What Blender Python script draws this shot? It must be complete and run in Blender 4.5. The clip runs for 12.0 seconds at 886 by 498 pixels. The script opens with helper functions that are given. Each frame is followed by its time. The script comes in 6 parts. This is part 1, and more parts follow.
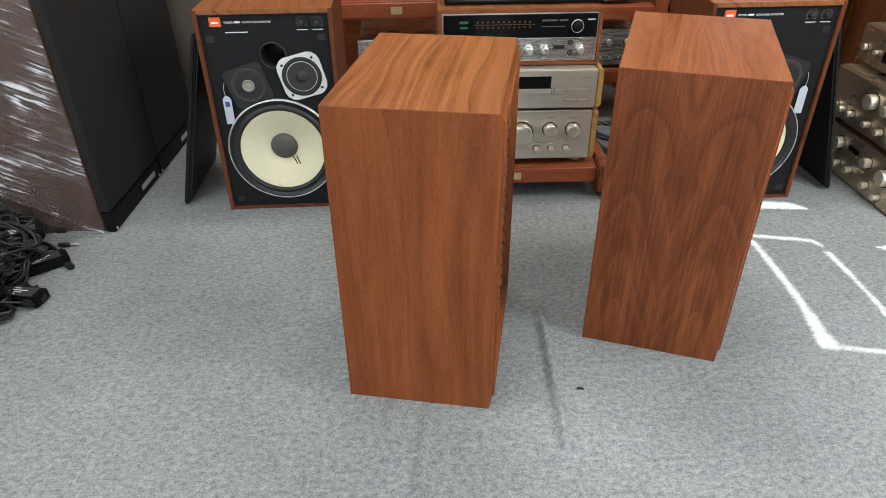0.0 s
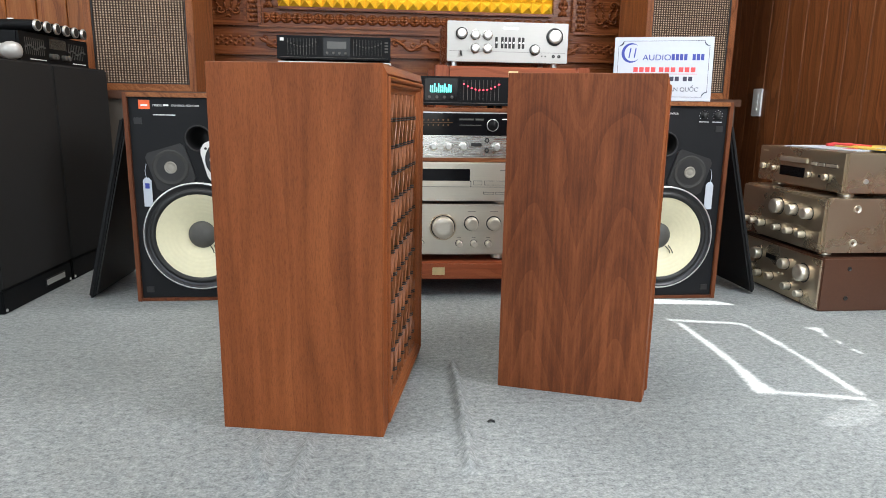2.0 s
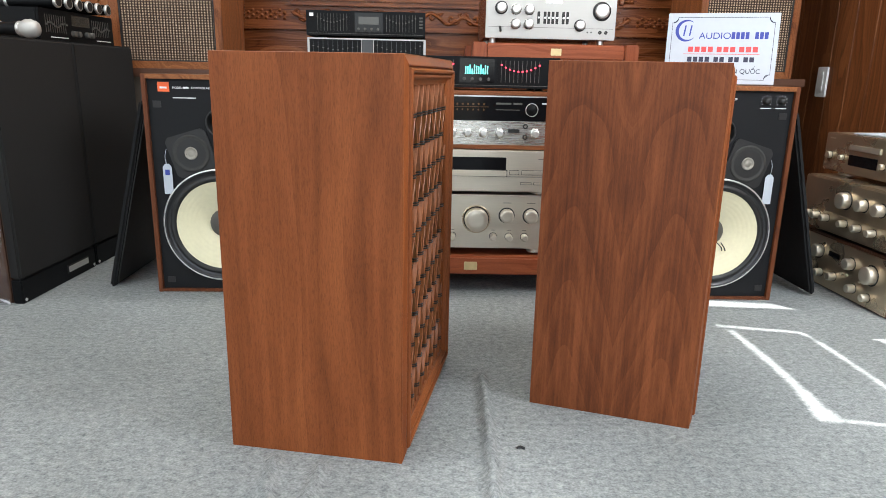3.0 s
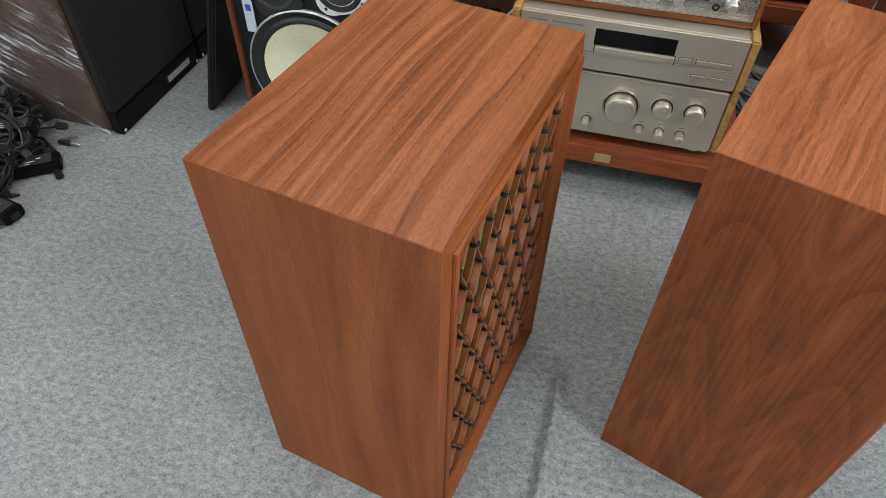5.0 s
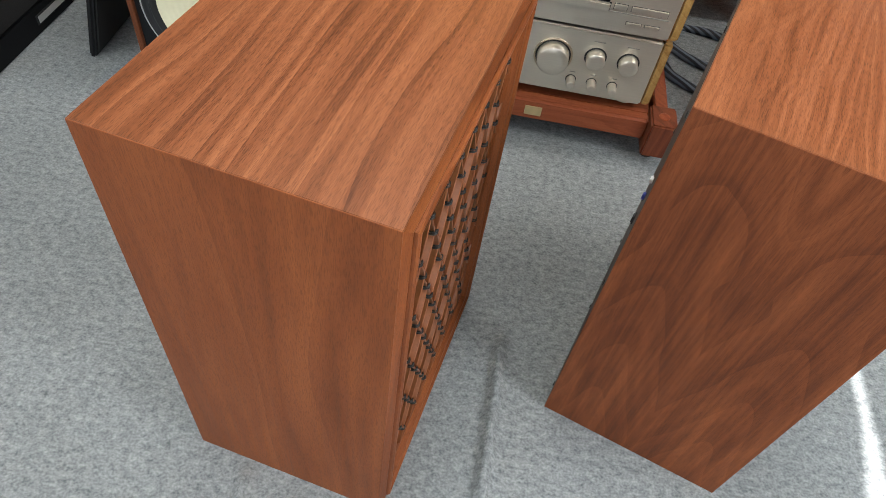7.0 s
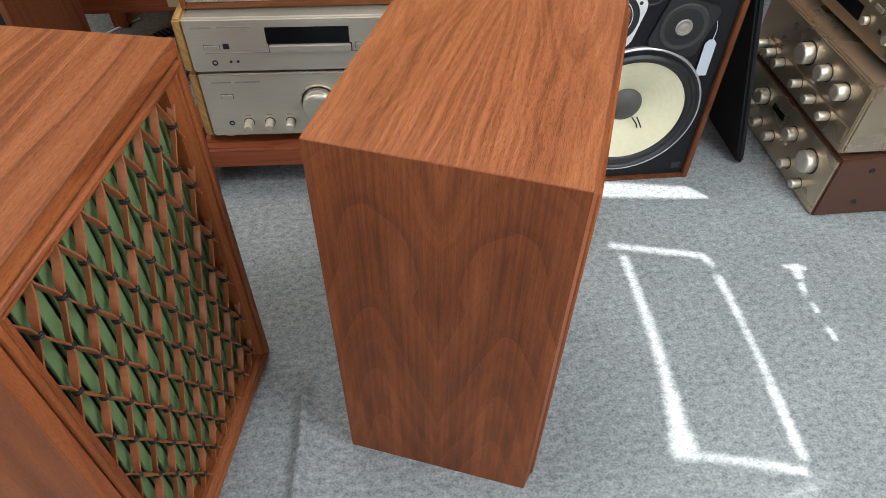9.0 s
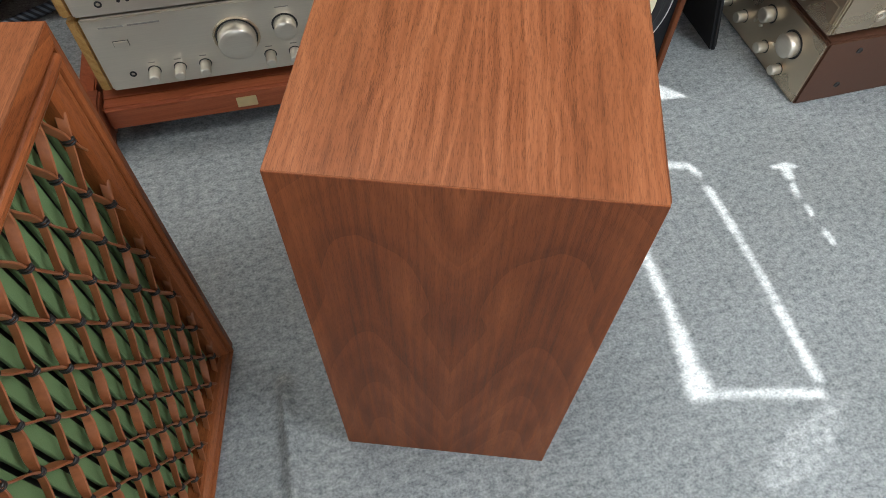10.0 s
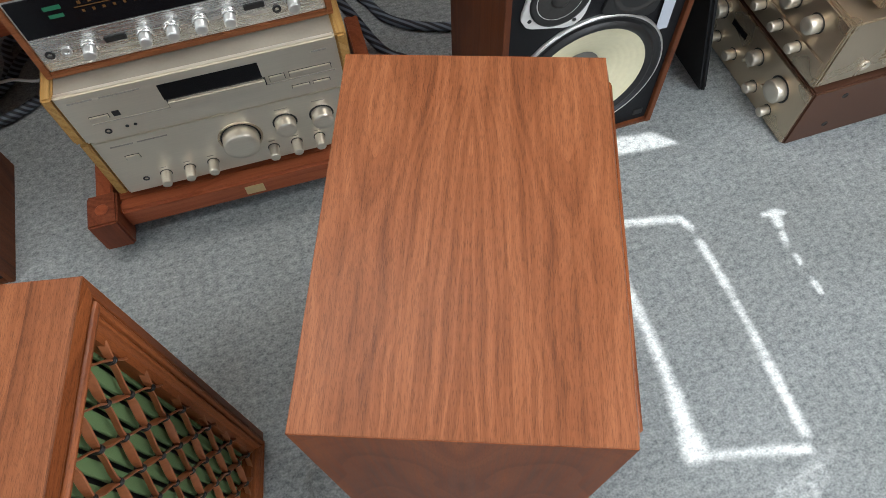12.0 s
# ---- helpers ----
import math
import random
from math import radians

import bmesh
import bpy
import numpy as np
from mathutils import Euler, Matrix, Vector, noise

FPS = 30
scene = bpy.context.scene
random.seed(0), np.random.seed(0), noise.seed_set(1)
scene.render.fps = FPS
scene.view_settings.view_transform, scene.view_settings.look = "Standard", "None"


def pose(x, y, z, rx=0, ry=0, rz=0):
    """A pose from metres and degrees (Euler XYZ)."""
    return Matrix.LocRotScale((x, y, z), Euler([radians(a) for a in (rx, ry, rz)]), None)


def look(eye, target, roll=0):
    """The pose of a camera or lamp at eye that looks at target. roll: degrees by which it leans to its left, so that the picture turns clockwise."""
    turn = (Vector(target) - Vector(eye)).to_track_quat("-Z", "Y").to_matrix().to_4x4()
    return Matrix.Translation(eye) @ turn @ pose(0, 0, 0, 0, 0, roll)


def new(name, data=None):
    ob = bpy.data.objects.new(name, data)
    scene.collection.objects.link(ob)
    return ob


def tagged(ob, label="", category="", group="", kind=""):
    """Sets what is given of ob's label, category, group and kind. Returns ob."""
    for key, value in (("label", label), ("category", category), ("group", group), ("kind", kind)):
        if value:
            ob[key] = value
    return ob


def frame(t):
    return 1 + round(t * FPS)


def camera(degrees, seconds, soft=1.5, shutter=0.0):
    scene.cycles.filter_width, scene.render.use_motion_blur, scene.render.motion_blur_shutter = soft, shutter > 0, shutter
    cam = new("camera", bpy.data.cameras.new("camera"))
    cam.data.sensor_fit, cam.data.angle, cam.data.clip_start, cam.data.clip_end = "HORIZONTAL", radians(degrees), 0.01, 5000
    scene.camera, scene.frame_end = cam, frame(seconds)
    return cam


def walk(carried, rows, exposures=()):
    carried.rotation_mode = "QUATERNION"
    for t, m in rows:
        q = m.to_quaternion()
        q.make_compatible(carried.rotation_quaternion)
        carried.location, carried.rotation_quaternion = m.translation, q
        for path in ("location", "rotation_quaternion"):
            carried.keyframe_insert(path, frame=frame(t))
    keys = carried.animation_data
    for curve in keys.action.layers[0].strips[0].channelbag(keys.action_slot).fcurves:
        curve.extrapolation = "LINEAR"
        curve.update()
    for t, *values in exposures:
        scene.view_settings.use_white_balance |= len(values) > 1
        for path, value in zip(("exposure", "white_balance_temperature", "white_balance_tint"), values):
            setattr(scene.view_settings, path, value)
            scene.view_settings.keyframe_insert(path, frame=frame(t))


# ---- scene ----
cam = camera(67.01, 12.0, soft=0.9)
PATH = [
    (0, (0.1472, 0.1647, 1.0344), (0.2344, 1.8387, -0.0565), -0.54),
    (0.5, (0.1429, 0.0984, 0.9967), (0.3587, 1.8155, -0.0058), 0.53),
    (1, (0.1907, 0.1777, 0.8478), (0.3343, 1.9557, -0.0567), 2.13),
    (1.5, (0.2146, 0.0961, 0.6572), (0.4526, 1.9996, 0.0914), 1.10),
    (2, (0.2728, 0.0399, 0.5766), (0.4804, 1.9854, 0.1616), 0.94),
    (2.5, (0.3058, 0.0515, 0.5622), (0.4839, 2.0027, 0.1606), -0.48),
    (2.7, (0.2974, 0.0885, 0.5639), (0.4444, 2.0410, 0.1563), -0.07),
    (4.3, (0.4047, 0.5590, 1.1278), (0.2762, 2.0439, -0.2058), 6.29),
    (4.5, (0.4163, 0.6094, 1.1404), (0.2367, 2.0453, -0.2402), 6.15),
    (5, (0.3779, 0.7447, 1.0858), (0.0844, 2.0701, -0.3829), 1.36),
    (5.5, (0.2434, 0.8846, 1.0030), (0.0443, 2.1519, -0.5314), 3.12),
    (6, (0.2210, 0.8979, 0.9932), (0.1438, 2.1290, -0.5811), 8.03),
    (6.5, (0.2519, 0.8593, 1.0038), (0.3277, 2.0827, -0.5766), 13.32),
    (7, (0.3200, 0.8151, 1.0270), (0.3241, 2.0821, -0.5205), 9.37),
    (7.5, (0.4442, 0.7884, 1.0558), (0.4873, 2.1368, -0.4207), 7.61),
    (7.7, (0.5053, 0.7826, 1.0488), (0.6004, 2.1308, -0.4254), 7.68),
    (9.3, (0.6196, 0.8058, 1.0602), (0.7469, 2.1712, -0.3956), -0.87),
    (9.5, (0.6192, 0.8144, 1.0740), (0.6956, 2.0707, -0.4803), -3.43),
    (10, (0.5749, 1.0204, 1.0188), (0.8872, 2.0624, -0.6595), 1.87),
    (10.5, (0.5805, 1.1148, 0.9946), (0.9036, 2.0298, -0.7542), 1.07),
    (11, (0.5951, 1.1144, 1.0118), (0.9137, 2.0296, -0.7377), 0.11),
    (11.5, (0.6320, 1.1626, 1.1487), (0.8883, 2.0268, -0.6367), -1.81),
    (12, (0.6382, 1.1823, 1.2060), (0.8751, 2.1026, -0.5538), -3.80),
]
walk(cam, [(t, look(eye, target, roll)) for t, eye, target, roll in PATH], exposures=((0, 1.30, 6500, 10), (1.0, 1.31, 6480, 10), (2, 1.50, 6430, 10), (2.7, 1.52, 6430, 10), (4.5, 1.14, 6440, 10), (5, 1.14, 6430, 10), (5.5, 1.38, 6420, 10), (6.5, 1.30, 6420, 10), (7.5, 1.30, 6330, 10), (9.5, 1.10, 6300, 10), (10, 1.02, 6290, 10), (12, 1.00, 6290, 10)))

# ---- world and light ----
world = bpy.data.worlds.new("world")
scene.world = world
world.use_nodes = True
_n = world.node_tree.nodes
_sky = _n.new("ShaderNodeTexSky")
_sky.sky_type, _sky.sun_disc = "NISHITA", False
SUN_WAY = Vector((0.62, -0.34, 1.05)).normalized()      # towards the sun
_sky.sun_elevation = math.asin(SUN_WAY.z)
_sky.sun_rotation = math.atan2(SUN_WAY.x, SUN_WAY.y)
world.node_tree.links.new(_sky.outputs[0], _n["Background"].inputs[0])
_n["Background"].inputs[1].default_value = 0.09


def lamp(name, kind, energy, colour, m, size=0.1, size_y=None, angle=None):
    d = bpy.data.lights.new(name, kind)
    d.energy, d.color = energy, colour
    if kind == "AREA":
        d.shape, d.size, d.size_y = "RECTANGLE", size, size_y or size
    if angle is not None:
        d.angle = radians(angle)
    ob = new(name, d)
    ob.matrix_basis = m
    return ob


lamp("sun", "SUN", 5.0, (1.0, 0.97, 0.93), look(SUN_WAY * 10, (0, 0, 0)), angle=0.5)
lamp("shopfront_daylight", "AREA", 23, (0.93, 0.97, 1.0), look((0.2, -2.9, 1.5), (0.3, 2.0, 0.6)), 3.6, 2.2)
# soft bluish fill added on the left; the west wall has no window
lamp("west_daylight_fill", "AREA", 15, (0.82, 0.92, 1.0), look((-2.45, 0.2, 1.5), (0.0, 1.2, 0.3)), 1.6, 1.6)
# fill added in front of the closed shutter to brighten the right floor
lamp("east_daylight_fill", "AREA", 30, (0.95, 0.98, 1.0), look((2.0, 0.75, 1.50), (0.95, 1.45, 0.0)), 1.2, 1.6)
lamp("ceiling_tube_light", "AREA", 9, (1.0, 0.97, 0.92), look((-0.70, 1.10, 2.66), (-0.70, 1.10, 0)), 1.2, 0.25)
lamp("ceiling_tube_light", "AREA", 11, (1.0, 0.97, 0.92), look((0.4, 2.3, 2.66), (0.4, 2.3, 0)), 1.2, 0.25)


# ---- materials ----
def mat(name, colour, rough=0.5, metal=0.0, vary=0.12, grain=60.0, bump=0.05, stretch=(1, 1, 1), spec=0.5, coarse=6.0):
    """A plain surface with two scales of variation and fine relief."""
    m = bpy.data.materials.new(name)
    m.use_nodes = True
    n, l = m.node_tree.nodes, m.node_tree.links
    b = n["Principled BSDF"]
    tc, mp = n.new("ShaderNodeTexCoord"), n.new("ShaderNodeMapping")
    l.new(tc.outputs["Object"], mp.inputs[0])
    mp.inputs["Scale"].default_value = stretch
    fine, big = n.new("ShaderNodeTexNoise"), n.new("ShaderNodeTexNoise")
    fine.inputs["Scale"].default_value, fine.inputs["Detail"].default_value = grain, 4
    big.inputs["Scale"].default_value, big.inputs["Detail"].default_value = coarse, 3
    l.new(mp.outputs[0], fine.inputs[0]), l.new(mp.outputs[0], big.inputs[0])
    add = n.new("ShaderNodeMath")
    add.operation = "ADD"
    l.new(fine.outputs[0], add.inputs[0]), l.new(big.outputs[0], add.inputs[1])
    rm = n.new("ShaderNodeMapRange")
    rm.inputs[1].default_value, rm.inputs[2].default_value = 0.6, 1.4
    rm.inputs[3].default_value, rm.inputs[4].default_value = 1 - vary, 1 + vary
    l.new(add.outputs[0], rm.inputs[0])
    mul = n.new("ShaderNodeMix")
    mul.data_type, mul.blend_type = "RGBA", "MULTIPLY"
    mul.inputs[0].default_value = 1
    mul.inputs[6].default_value = (*colour, 1)
    l.new(rm.outputs[0], mul.inputs[7])
    l.new(mul.outputs[2], b.inputs["Base Color"])
    rr = n.new("ShaderNodeMapRange")
    rr.inputs[3].default_value, rr.inputs[4].default_value = max(0.02, rough - 0.08), min(1, rough + 0.08)
    l.new(big.outputs[0], rr.inputs[0]), l.new(rr.outputs[0], b.inputs["Roughness"])
    b.inputs["Metallic"].default_value = metal
    b.inputs["Specular IOR Level"].default_value = spec
    if bump:
        bp = n.new("ShaderNodeBump")
        bp.inputs["Strength"].default_value, bp.inputs["Distance"].default_value = bump, 0.002
        l.new(fine.outputs[0], bp.inputs["Height"]), l.new(bp.outputs[0], b.inputs["Normal"])
    return m


def ramp(n, stops):
    r = n.new("ShaderNodeValToRGB")
    e = r.color_ramp.elements
    while len(e) < len(stops):
        e.new(0.5)
    for el, (p, c) in zip(e, stops):
        el.position, el.color = p, (*c, 1)
    return r


def wood(name, dark, mid, light, along="z", rough=0.38, bands=9.0, warp=0.3, per_piece=False, pores=0.5, coat=0.0, rings=9.0, arch=0.5, mirror=None, straight=45.0, run=0.22, step=0.12, cathedral=None, patch=0.0, fine=0.68):
    """Veneer with long streaks, arched figure and dark pores; the grain runs along one axis of the object."""
    m = bpy.data.materials.new(name)
    m.use_nodes = True
    n, l = m.node_tree.nodes, m.node_tree.links
    b = n["Principled BSDF"]
    tc = n.new("ShaderNodeTexCoord")
    src = tc.outputs["Object"]
    if per_piece:
        oi, sc, ad = n.new("ShaderNodeObjectInfo"), n.new("ShaderNodeVectorMath"), n.new("ShaderNodeVectorMath")
        sc.operation, ad.operation = "SCALE", "ADD"
        sc.inputs[0].default_value = (7.3, 5.1, 9.7)
        l.new(oi.outputs["Random"], sc.inputs[3])
        l.new(src, ad.inputs[0]), l.new(sc.outputs[0], ad.inputs[1])
        src = ad.outputs[0]
    k = {"x": 0, "y": 1, "z": 2}[along]
    if mirror is not None:      # book-matched halves
        sp, cb, sb, ab = n.new("ShaderNodeSeparateXYZ"), n.new("ShaderNodeCombineXYZ"), n.new("ShaderNodeMath"), n.new("ShaderNodeMath")
        sb.operation, ab.operation = "SUBTRACT", "ABSOLUTE"
        sb.inputs[1].default_value = mirror
        l.new(src, sp.inputs[0]), l.new(sp.outputs[0], sb.inputs[0]), l.new(sb.outputs[0], ab.inputs[0])
        l.new(ab.outputs[0], cb.inputs[0]), l.new(sp.outputs[1], cb.inputs[1]), l.new(sp.outputs[2], cb.inputs[2])
        src = cb.outputs[0]

    def mapped(across, long):
        mp = n.new("ShaderNodeMapping")
        s = [across] * 3
        s[k] = long
        mp.inputs["Scale"].default_value = s
        l.new(src, mp.inputs[0])
        return mp.outputs[0]

    figure, streak, pore, tone = (n.new("ShaderNodeTexNoise") for _ in range(4))
    figure.inputs["Scale"].default_value, figure.inputs["Detail"].default_value = 1.0, 1.5
    figure.inputs["Distortion"].default_value = warp
    l.new(mapped(bands, bands * run), figure.inputs[0])
    streak.inputs["Scale"].default_value, streak.inputs["Detail"].default_value = 1.0, 5.0
    l.new(mapped(190.0, 3.5), streak.inputs[0])
    pore.inputs["Scale"].default_value, pore.inputs["Detail"].default_value = 1.0, 2.0
    l.new(mapped(1900.0, 115.0), pore.inputs[0])
    # growth rings: bands across the grain, bent into arches by one slow field
    spx, ac, rg = n.new("ShaderNodeSeparateXYZ"), n.new("ShaderNodeMath"), n.new("ShaderNodeMath")
    l.new(src, spx.inputs[0])
    o1, o2 = [i for i in range(3) if i != k]
    ac.operation, rg.operation = "ADD", "MULTIPLY_ADD"
    l.new(spx.outputs[o1], ac.inputs[0]), l.new(spx.outputs[o2], ac.inputs[1])
    across = n.new("ShaderNodeMath")
    across.operation = "MULTIPLY"
    across.inputs[1].default_value = straight
    l.new(ac.outputs[0], across.inputs[0])
    l.new(figure.outputs[0], rg.inputs[0]), l.new(across.outputs[0], rg.inputs[2])
    rg.inputs[1].default_value = rings
    if cathedral:       # a stack of pointed arches about one line of the leaf
        mid_, up, spread = cathedral
        off, sq, ris = n.new("ShaderNodeMath"), n.new("ShaderNodeMath"), n.new("ShaderNodeMath")
        off.operation, sq.operation, ris.operation = "SUBTRACT", "POWER", "MULTIPLY_ADD"
        off.inputs[1].default_value = mid_
        ab2 = n.new("ShaderNodeMath")
        ab2.operation = "ABSOLUTE"
        l.new(spx.outputs[o1], off.inputs[0]), l.new(off.outputs[0], ab2.inputs[0]), l.new(ab2.outputs[0], sq.inputs[0])
        sq.inputs[1].default_value = 1.4
        l.new(sq.outputs[0], across.inputs[0])
        across.inputs[1].default_value = spread
        l.new(spx.outputs[k], ris.inputs[0]), l.new(across.outputs[0], ris.inputs[2])
        ris.inputs[1].default_value = up
        l.new(ris.outputs[0], rg.inputs[2])
    tone.noise_dimensions = "1D"
    tone.inputs["Scale"].default_value, tone.inputs["Detail"].default_value, tone.inputs["Roughness"].default_value = 1.0, 5.0, fine
    l.new(rg.outputs[0], tone.inputs["W"])
    # each ring darkens slowly and ends at a sharp edge
    half, saw = n.new("ShaderNodeMath"), n.new("ShaderNodeMath")
    half.operation, saw.operation = "MULTIPLY", "FRACT"
    half.inputs[1].default_value = 0.45
    l.new(rg.outputs[0], half.inputs[0]), l.new(half.outputs[0], saw.inputs[0])

    def mix(a, fa, c, fc):
        x, y = n.new("ShaderNodeMath"), n.new("ShaderNodeMath")
        x.operation, y.operation = "MULTIPLY", "MULTIPLY_ADD"
        l.new(a, x.inputs[0])
        x.inputs[1].default_value = fa
        l.new(c, y.inputs[0])
        y.inputs[1].default_value = fc
        l.new(x.outputs[0], y.inputs[2])
        return y.outputs[0]

    v = mix(streak.outputs[0], 1 - arch - step - patch, tone.outputs[0], arch)
    if patch:       # broad, soft, uneven bands of colour
        broad = n.new("ShaderNodeTexNoise")
        broad.inputs["Scale"].default_value, broad.inputs["Detail"].default_value, broad.inputs["Distortion"].default_value = 1.0, 2.5, 0.8
        l.new(mapped(24.0, 3.6), broad.inputs[0])
        v = mix(v, 1.0, broad.outputs[0], patch)
    v = mix(v, 1.0, saw.outputs[0], step)
    cr = ramp(n, [(0.34, dark), (0.48, mid), (0.64, light)])
    l.new(v, cr.inputs[0])
    pr = ramp(n, [(0.36, (1 - pores,) * 3), (0.50, (1, 1, 1))])
    l.new(pore.outputs[0], pr.inputs[0])
    mul = n.new("ShaderNodeMix")
    mul.data_type, mul.blend_type = "RGBA", "MULTIPLY"
    mul.inputs[0].default_value = 1
    l.new(cr.outputs[0], mul.inputs[6]), l.new(pr.outputs[0], mul.inputs[7])
    l.new(mul.outputs[2], b.inputs["Base Color"])
    rr = n.new("ShaderNodeMapRange")
    rr.inputs[3].default_value, rr.inputs[4].default_value = rough - 0.06, rough + 0.12
    l.new(streak.outputs[0], rr.inputs[0]), l.new(rr.outputs[0], b.inputs["Roughness"])
    b.inputs["Coat Weight"].default_value = coat
    b.inputs["Specular IOR Level"].default_value = 0.22
    b.inputs["Coat Roughness"].default_value = 0.2
    bp = n.new("ShaderNodeBump")
    bp.inputs["Strength"].default_value, bp.inputs["Distance"].default_value = 0.12, 0.001
    l.new(pore.outputs[0], bp.inputs["Height"]), l.new(bp.outputs[0], b.inputs["Normal"])
    return m


def emit(name, colour, power):
    m = bpy.data.materials.new(name)
    m.use_nodes = True
    b = m.node_tree.nodes["Principled BSDF"]
    b.inputs["Base Color"].default_value = (*[c * 0.06 for c in colour], 1)
    b.inputs["Emission Color"].default_value = (*colour, 1)
    b.inputs["Emission Strength"].default_value = power
    return m


WALNUT_Z = wood("walnut_upright", (0.165, 0.044, 0.0118), (0.240, 0.0655, 0.0180), (0.322, 0.094, 0.0270), "z", rough=0.46, arch=0.34, bands=5.0, rings=6.0, straight=16.0, pores=0.30, step=0.10, patch=0.34, fine=0.56)
# right speaker's near side: part of its shade is put into the veneer colour
WALNUT_BOOK_SHADED = wood("book_matched_walnut_shaded", (0.094, 0.0258, 0.0086), (0.174, 0.0482, 0.0150), (0.270, 0.081, 0.0262), "z", rough=0.46, arch=0.15, rings=7.0, bands=6.0, run=0.5, mirror=0.147, pores=0.22, step=0.075, cathedral=(0.082, 13.0, 120.0), patch=0.42, fine=0.45)
# the same speaker's top, kept paler than that shaded side
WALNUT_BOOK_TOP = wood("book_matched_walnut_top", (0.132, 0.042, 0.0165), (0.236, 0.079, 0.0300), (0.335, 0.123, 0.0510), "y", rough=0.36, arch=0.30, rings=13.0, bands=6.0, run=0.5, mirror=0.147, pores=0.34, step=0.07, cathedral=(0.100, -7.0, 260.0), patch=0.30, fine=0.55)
WALNUT_Y = wood("walnut_top", (0.122, 0.041, 0.0165), (0.236, 0.080, 0.0310), (0.350, 0.131, 0.0540), "y", rough=0.36, arch=0.40, rings=7.0, bands=6.0, straight=60.0, run=0.3, pores=0.36, per_piece=True, step=0.12, patch=0.24, fine=0.58)
WALNUT_EDGE = wood("walnut_edge", (0.140, 0.039, 0.0125), (0.228, 0.065, 0.0195), (0.312, 0.099, 0.0310), "y", pores=0.35, rough=0.34)
TEAK_Z = wood("oiled_wood_upright", (0.13, 0.040, 0.014), (0.235, 0.080, 0.028), (0.32, 0.12, 0.045), "z", rough=0.42)
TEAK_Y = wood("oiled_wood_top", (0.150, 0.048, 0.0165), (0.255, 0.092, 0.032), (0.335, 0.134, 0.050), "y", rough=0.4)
CASE_X = wood("brown_case_wood", (0.13, 0.042, 0.016), (0.20, 0.068, 0.025), (0.26, 0.096, 0.037), "x", rough=0.38, pores=0.2)
FOOT_WOOD = wood("dark_red_foot_wood", (0.105, 0.027, 0.0125), (0.155, 0.042, 0.019), (0.205, 0.060, 0.027), "z", rough=0.33, pores=0.15)
RED_X = wood("red_lacquered_wood_rail", (0.22, 0.054, 0.021), (0.285, 0.074, 0.030), (0.33, 0.094, 0.039), "x", rough=0.3, pores=0.15)
RED_Z = wood("red_lacquered_wood_post", (0.21, 0.05, 0.020), (0.27, 0.07, 0.028), (0.32, 0.092, 0.038), "z", rough=0.3, pores=0.15)
PANEL = wood("wall_plank_wood", (0.085, 0.026, 0.0085), (0.150, 0.048, 0.0155), (0.215, 0.076, 0.026), "z", rough=0.36, per_piece=True, pores=0.25)
PANEL_L = wood("honey_plank_wood", (0.20, 0.060, 0.0150), (0.33, 0.105, 0.0270), (0.43, 0.155, 0.045), "z", rough=0.3, per_piece=True, pores=0.2)
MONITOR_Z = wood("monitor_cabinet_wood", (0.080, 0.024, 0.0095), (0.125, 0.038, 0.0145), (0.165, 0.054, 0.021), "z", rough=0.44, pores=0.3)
CARVED = wood("carved_panel_wood", (0.070, 0.018, 0.006), (0.165, 0.048, 0.015), (0.25, 0.082, 0.027), "x", rough=0.22, pores=0.2)
STRAP = mat("tan_leather_strap", (0.28, 0.093, 0.034), 0.42, vary=0.25, grain=150, bump=0.15)
STRAP_TIE = mat("black_tie", (0.012, 0.011, 0.010), 0.4)
CLOTH_GREEN = mat("green_grille_cloth", (0.125, 0.205, 0.080), 0.9, vary=0.12, grain=900, bump=0.3)
BACKBOARD = mat("dark_hardboard", (0.082, 0.066, 0.051), 0.6, vary=0.15, grain=300, bump=0.1)
BAFFLE = mat("black_painted_baffle", (0.0075, 0.0079, 0.0092), 0.62, vary=0.25, grain=500, bump=0.2, spec=0.22)
GRILLE_BLACK = mat("black_grille_cloth", (0.011, 0.0112, 0.012), 0.85, vary=0.2, grain=1400, bump=0.35, spec=0.25)
TOWER_CLOTH = mat("charcoal_grille_cloth", (0.0175, 0.0168, 0.0165), 0.85, vary=0.2, grain=1400, bump=0.35, spec=0.2)
RUBBER = mat("black_rubber", (0.012, 0.012, 0.012), 0.5, vary=0.2)
CONE = mat("cream_coated_paper_cone", (0.74, 0.69, 0.47), 0.5, vary=0.06, grain=90, bump=0.06)
CONE_DARK = mat("dark_paper_cone", (0.028, 0.027, 0.025), 0.7, vary=0.2, grain=200)
CAP = mat("grey_dust_cap", (0.075, 0.072, 0.066), 0.6, vary=0.15)
ALU = mat("cast_aluminium", (0.72, 0.72, 0.70), 0.36, 0.85, vary=0.1)
RING = mat("dark_metal_ring", (0.045, 0.045, 0.047), 0.35, 0.6)
SILVER = mat("brushed_silver", (0.72, 0.715, 0.69), 0.27, 0.88, vary=0.06, grain=30, stretch=(2, 60, 60), bump=0.03)
CHAMP = mat("champagne_aluminium", (0.72, 0.665, 0.56), 0.37, 0.78, vary=0.06, grain=30, stretch=(2, 60, 60), bump=0.03)
CHAMP_D = mat("bronze_champagne_aluminium", (0.54, 0.45, 0.33), 0.28, 0.85, vary=0.04, grain=300, bump=0.02)
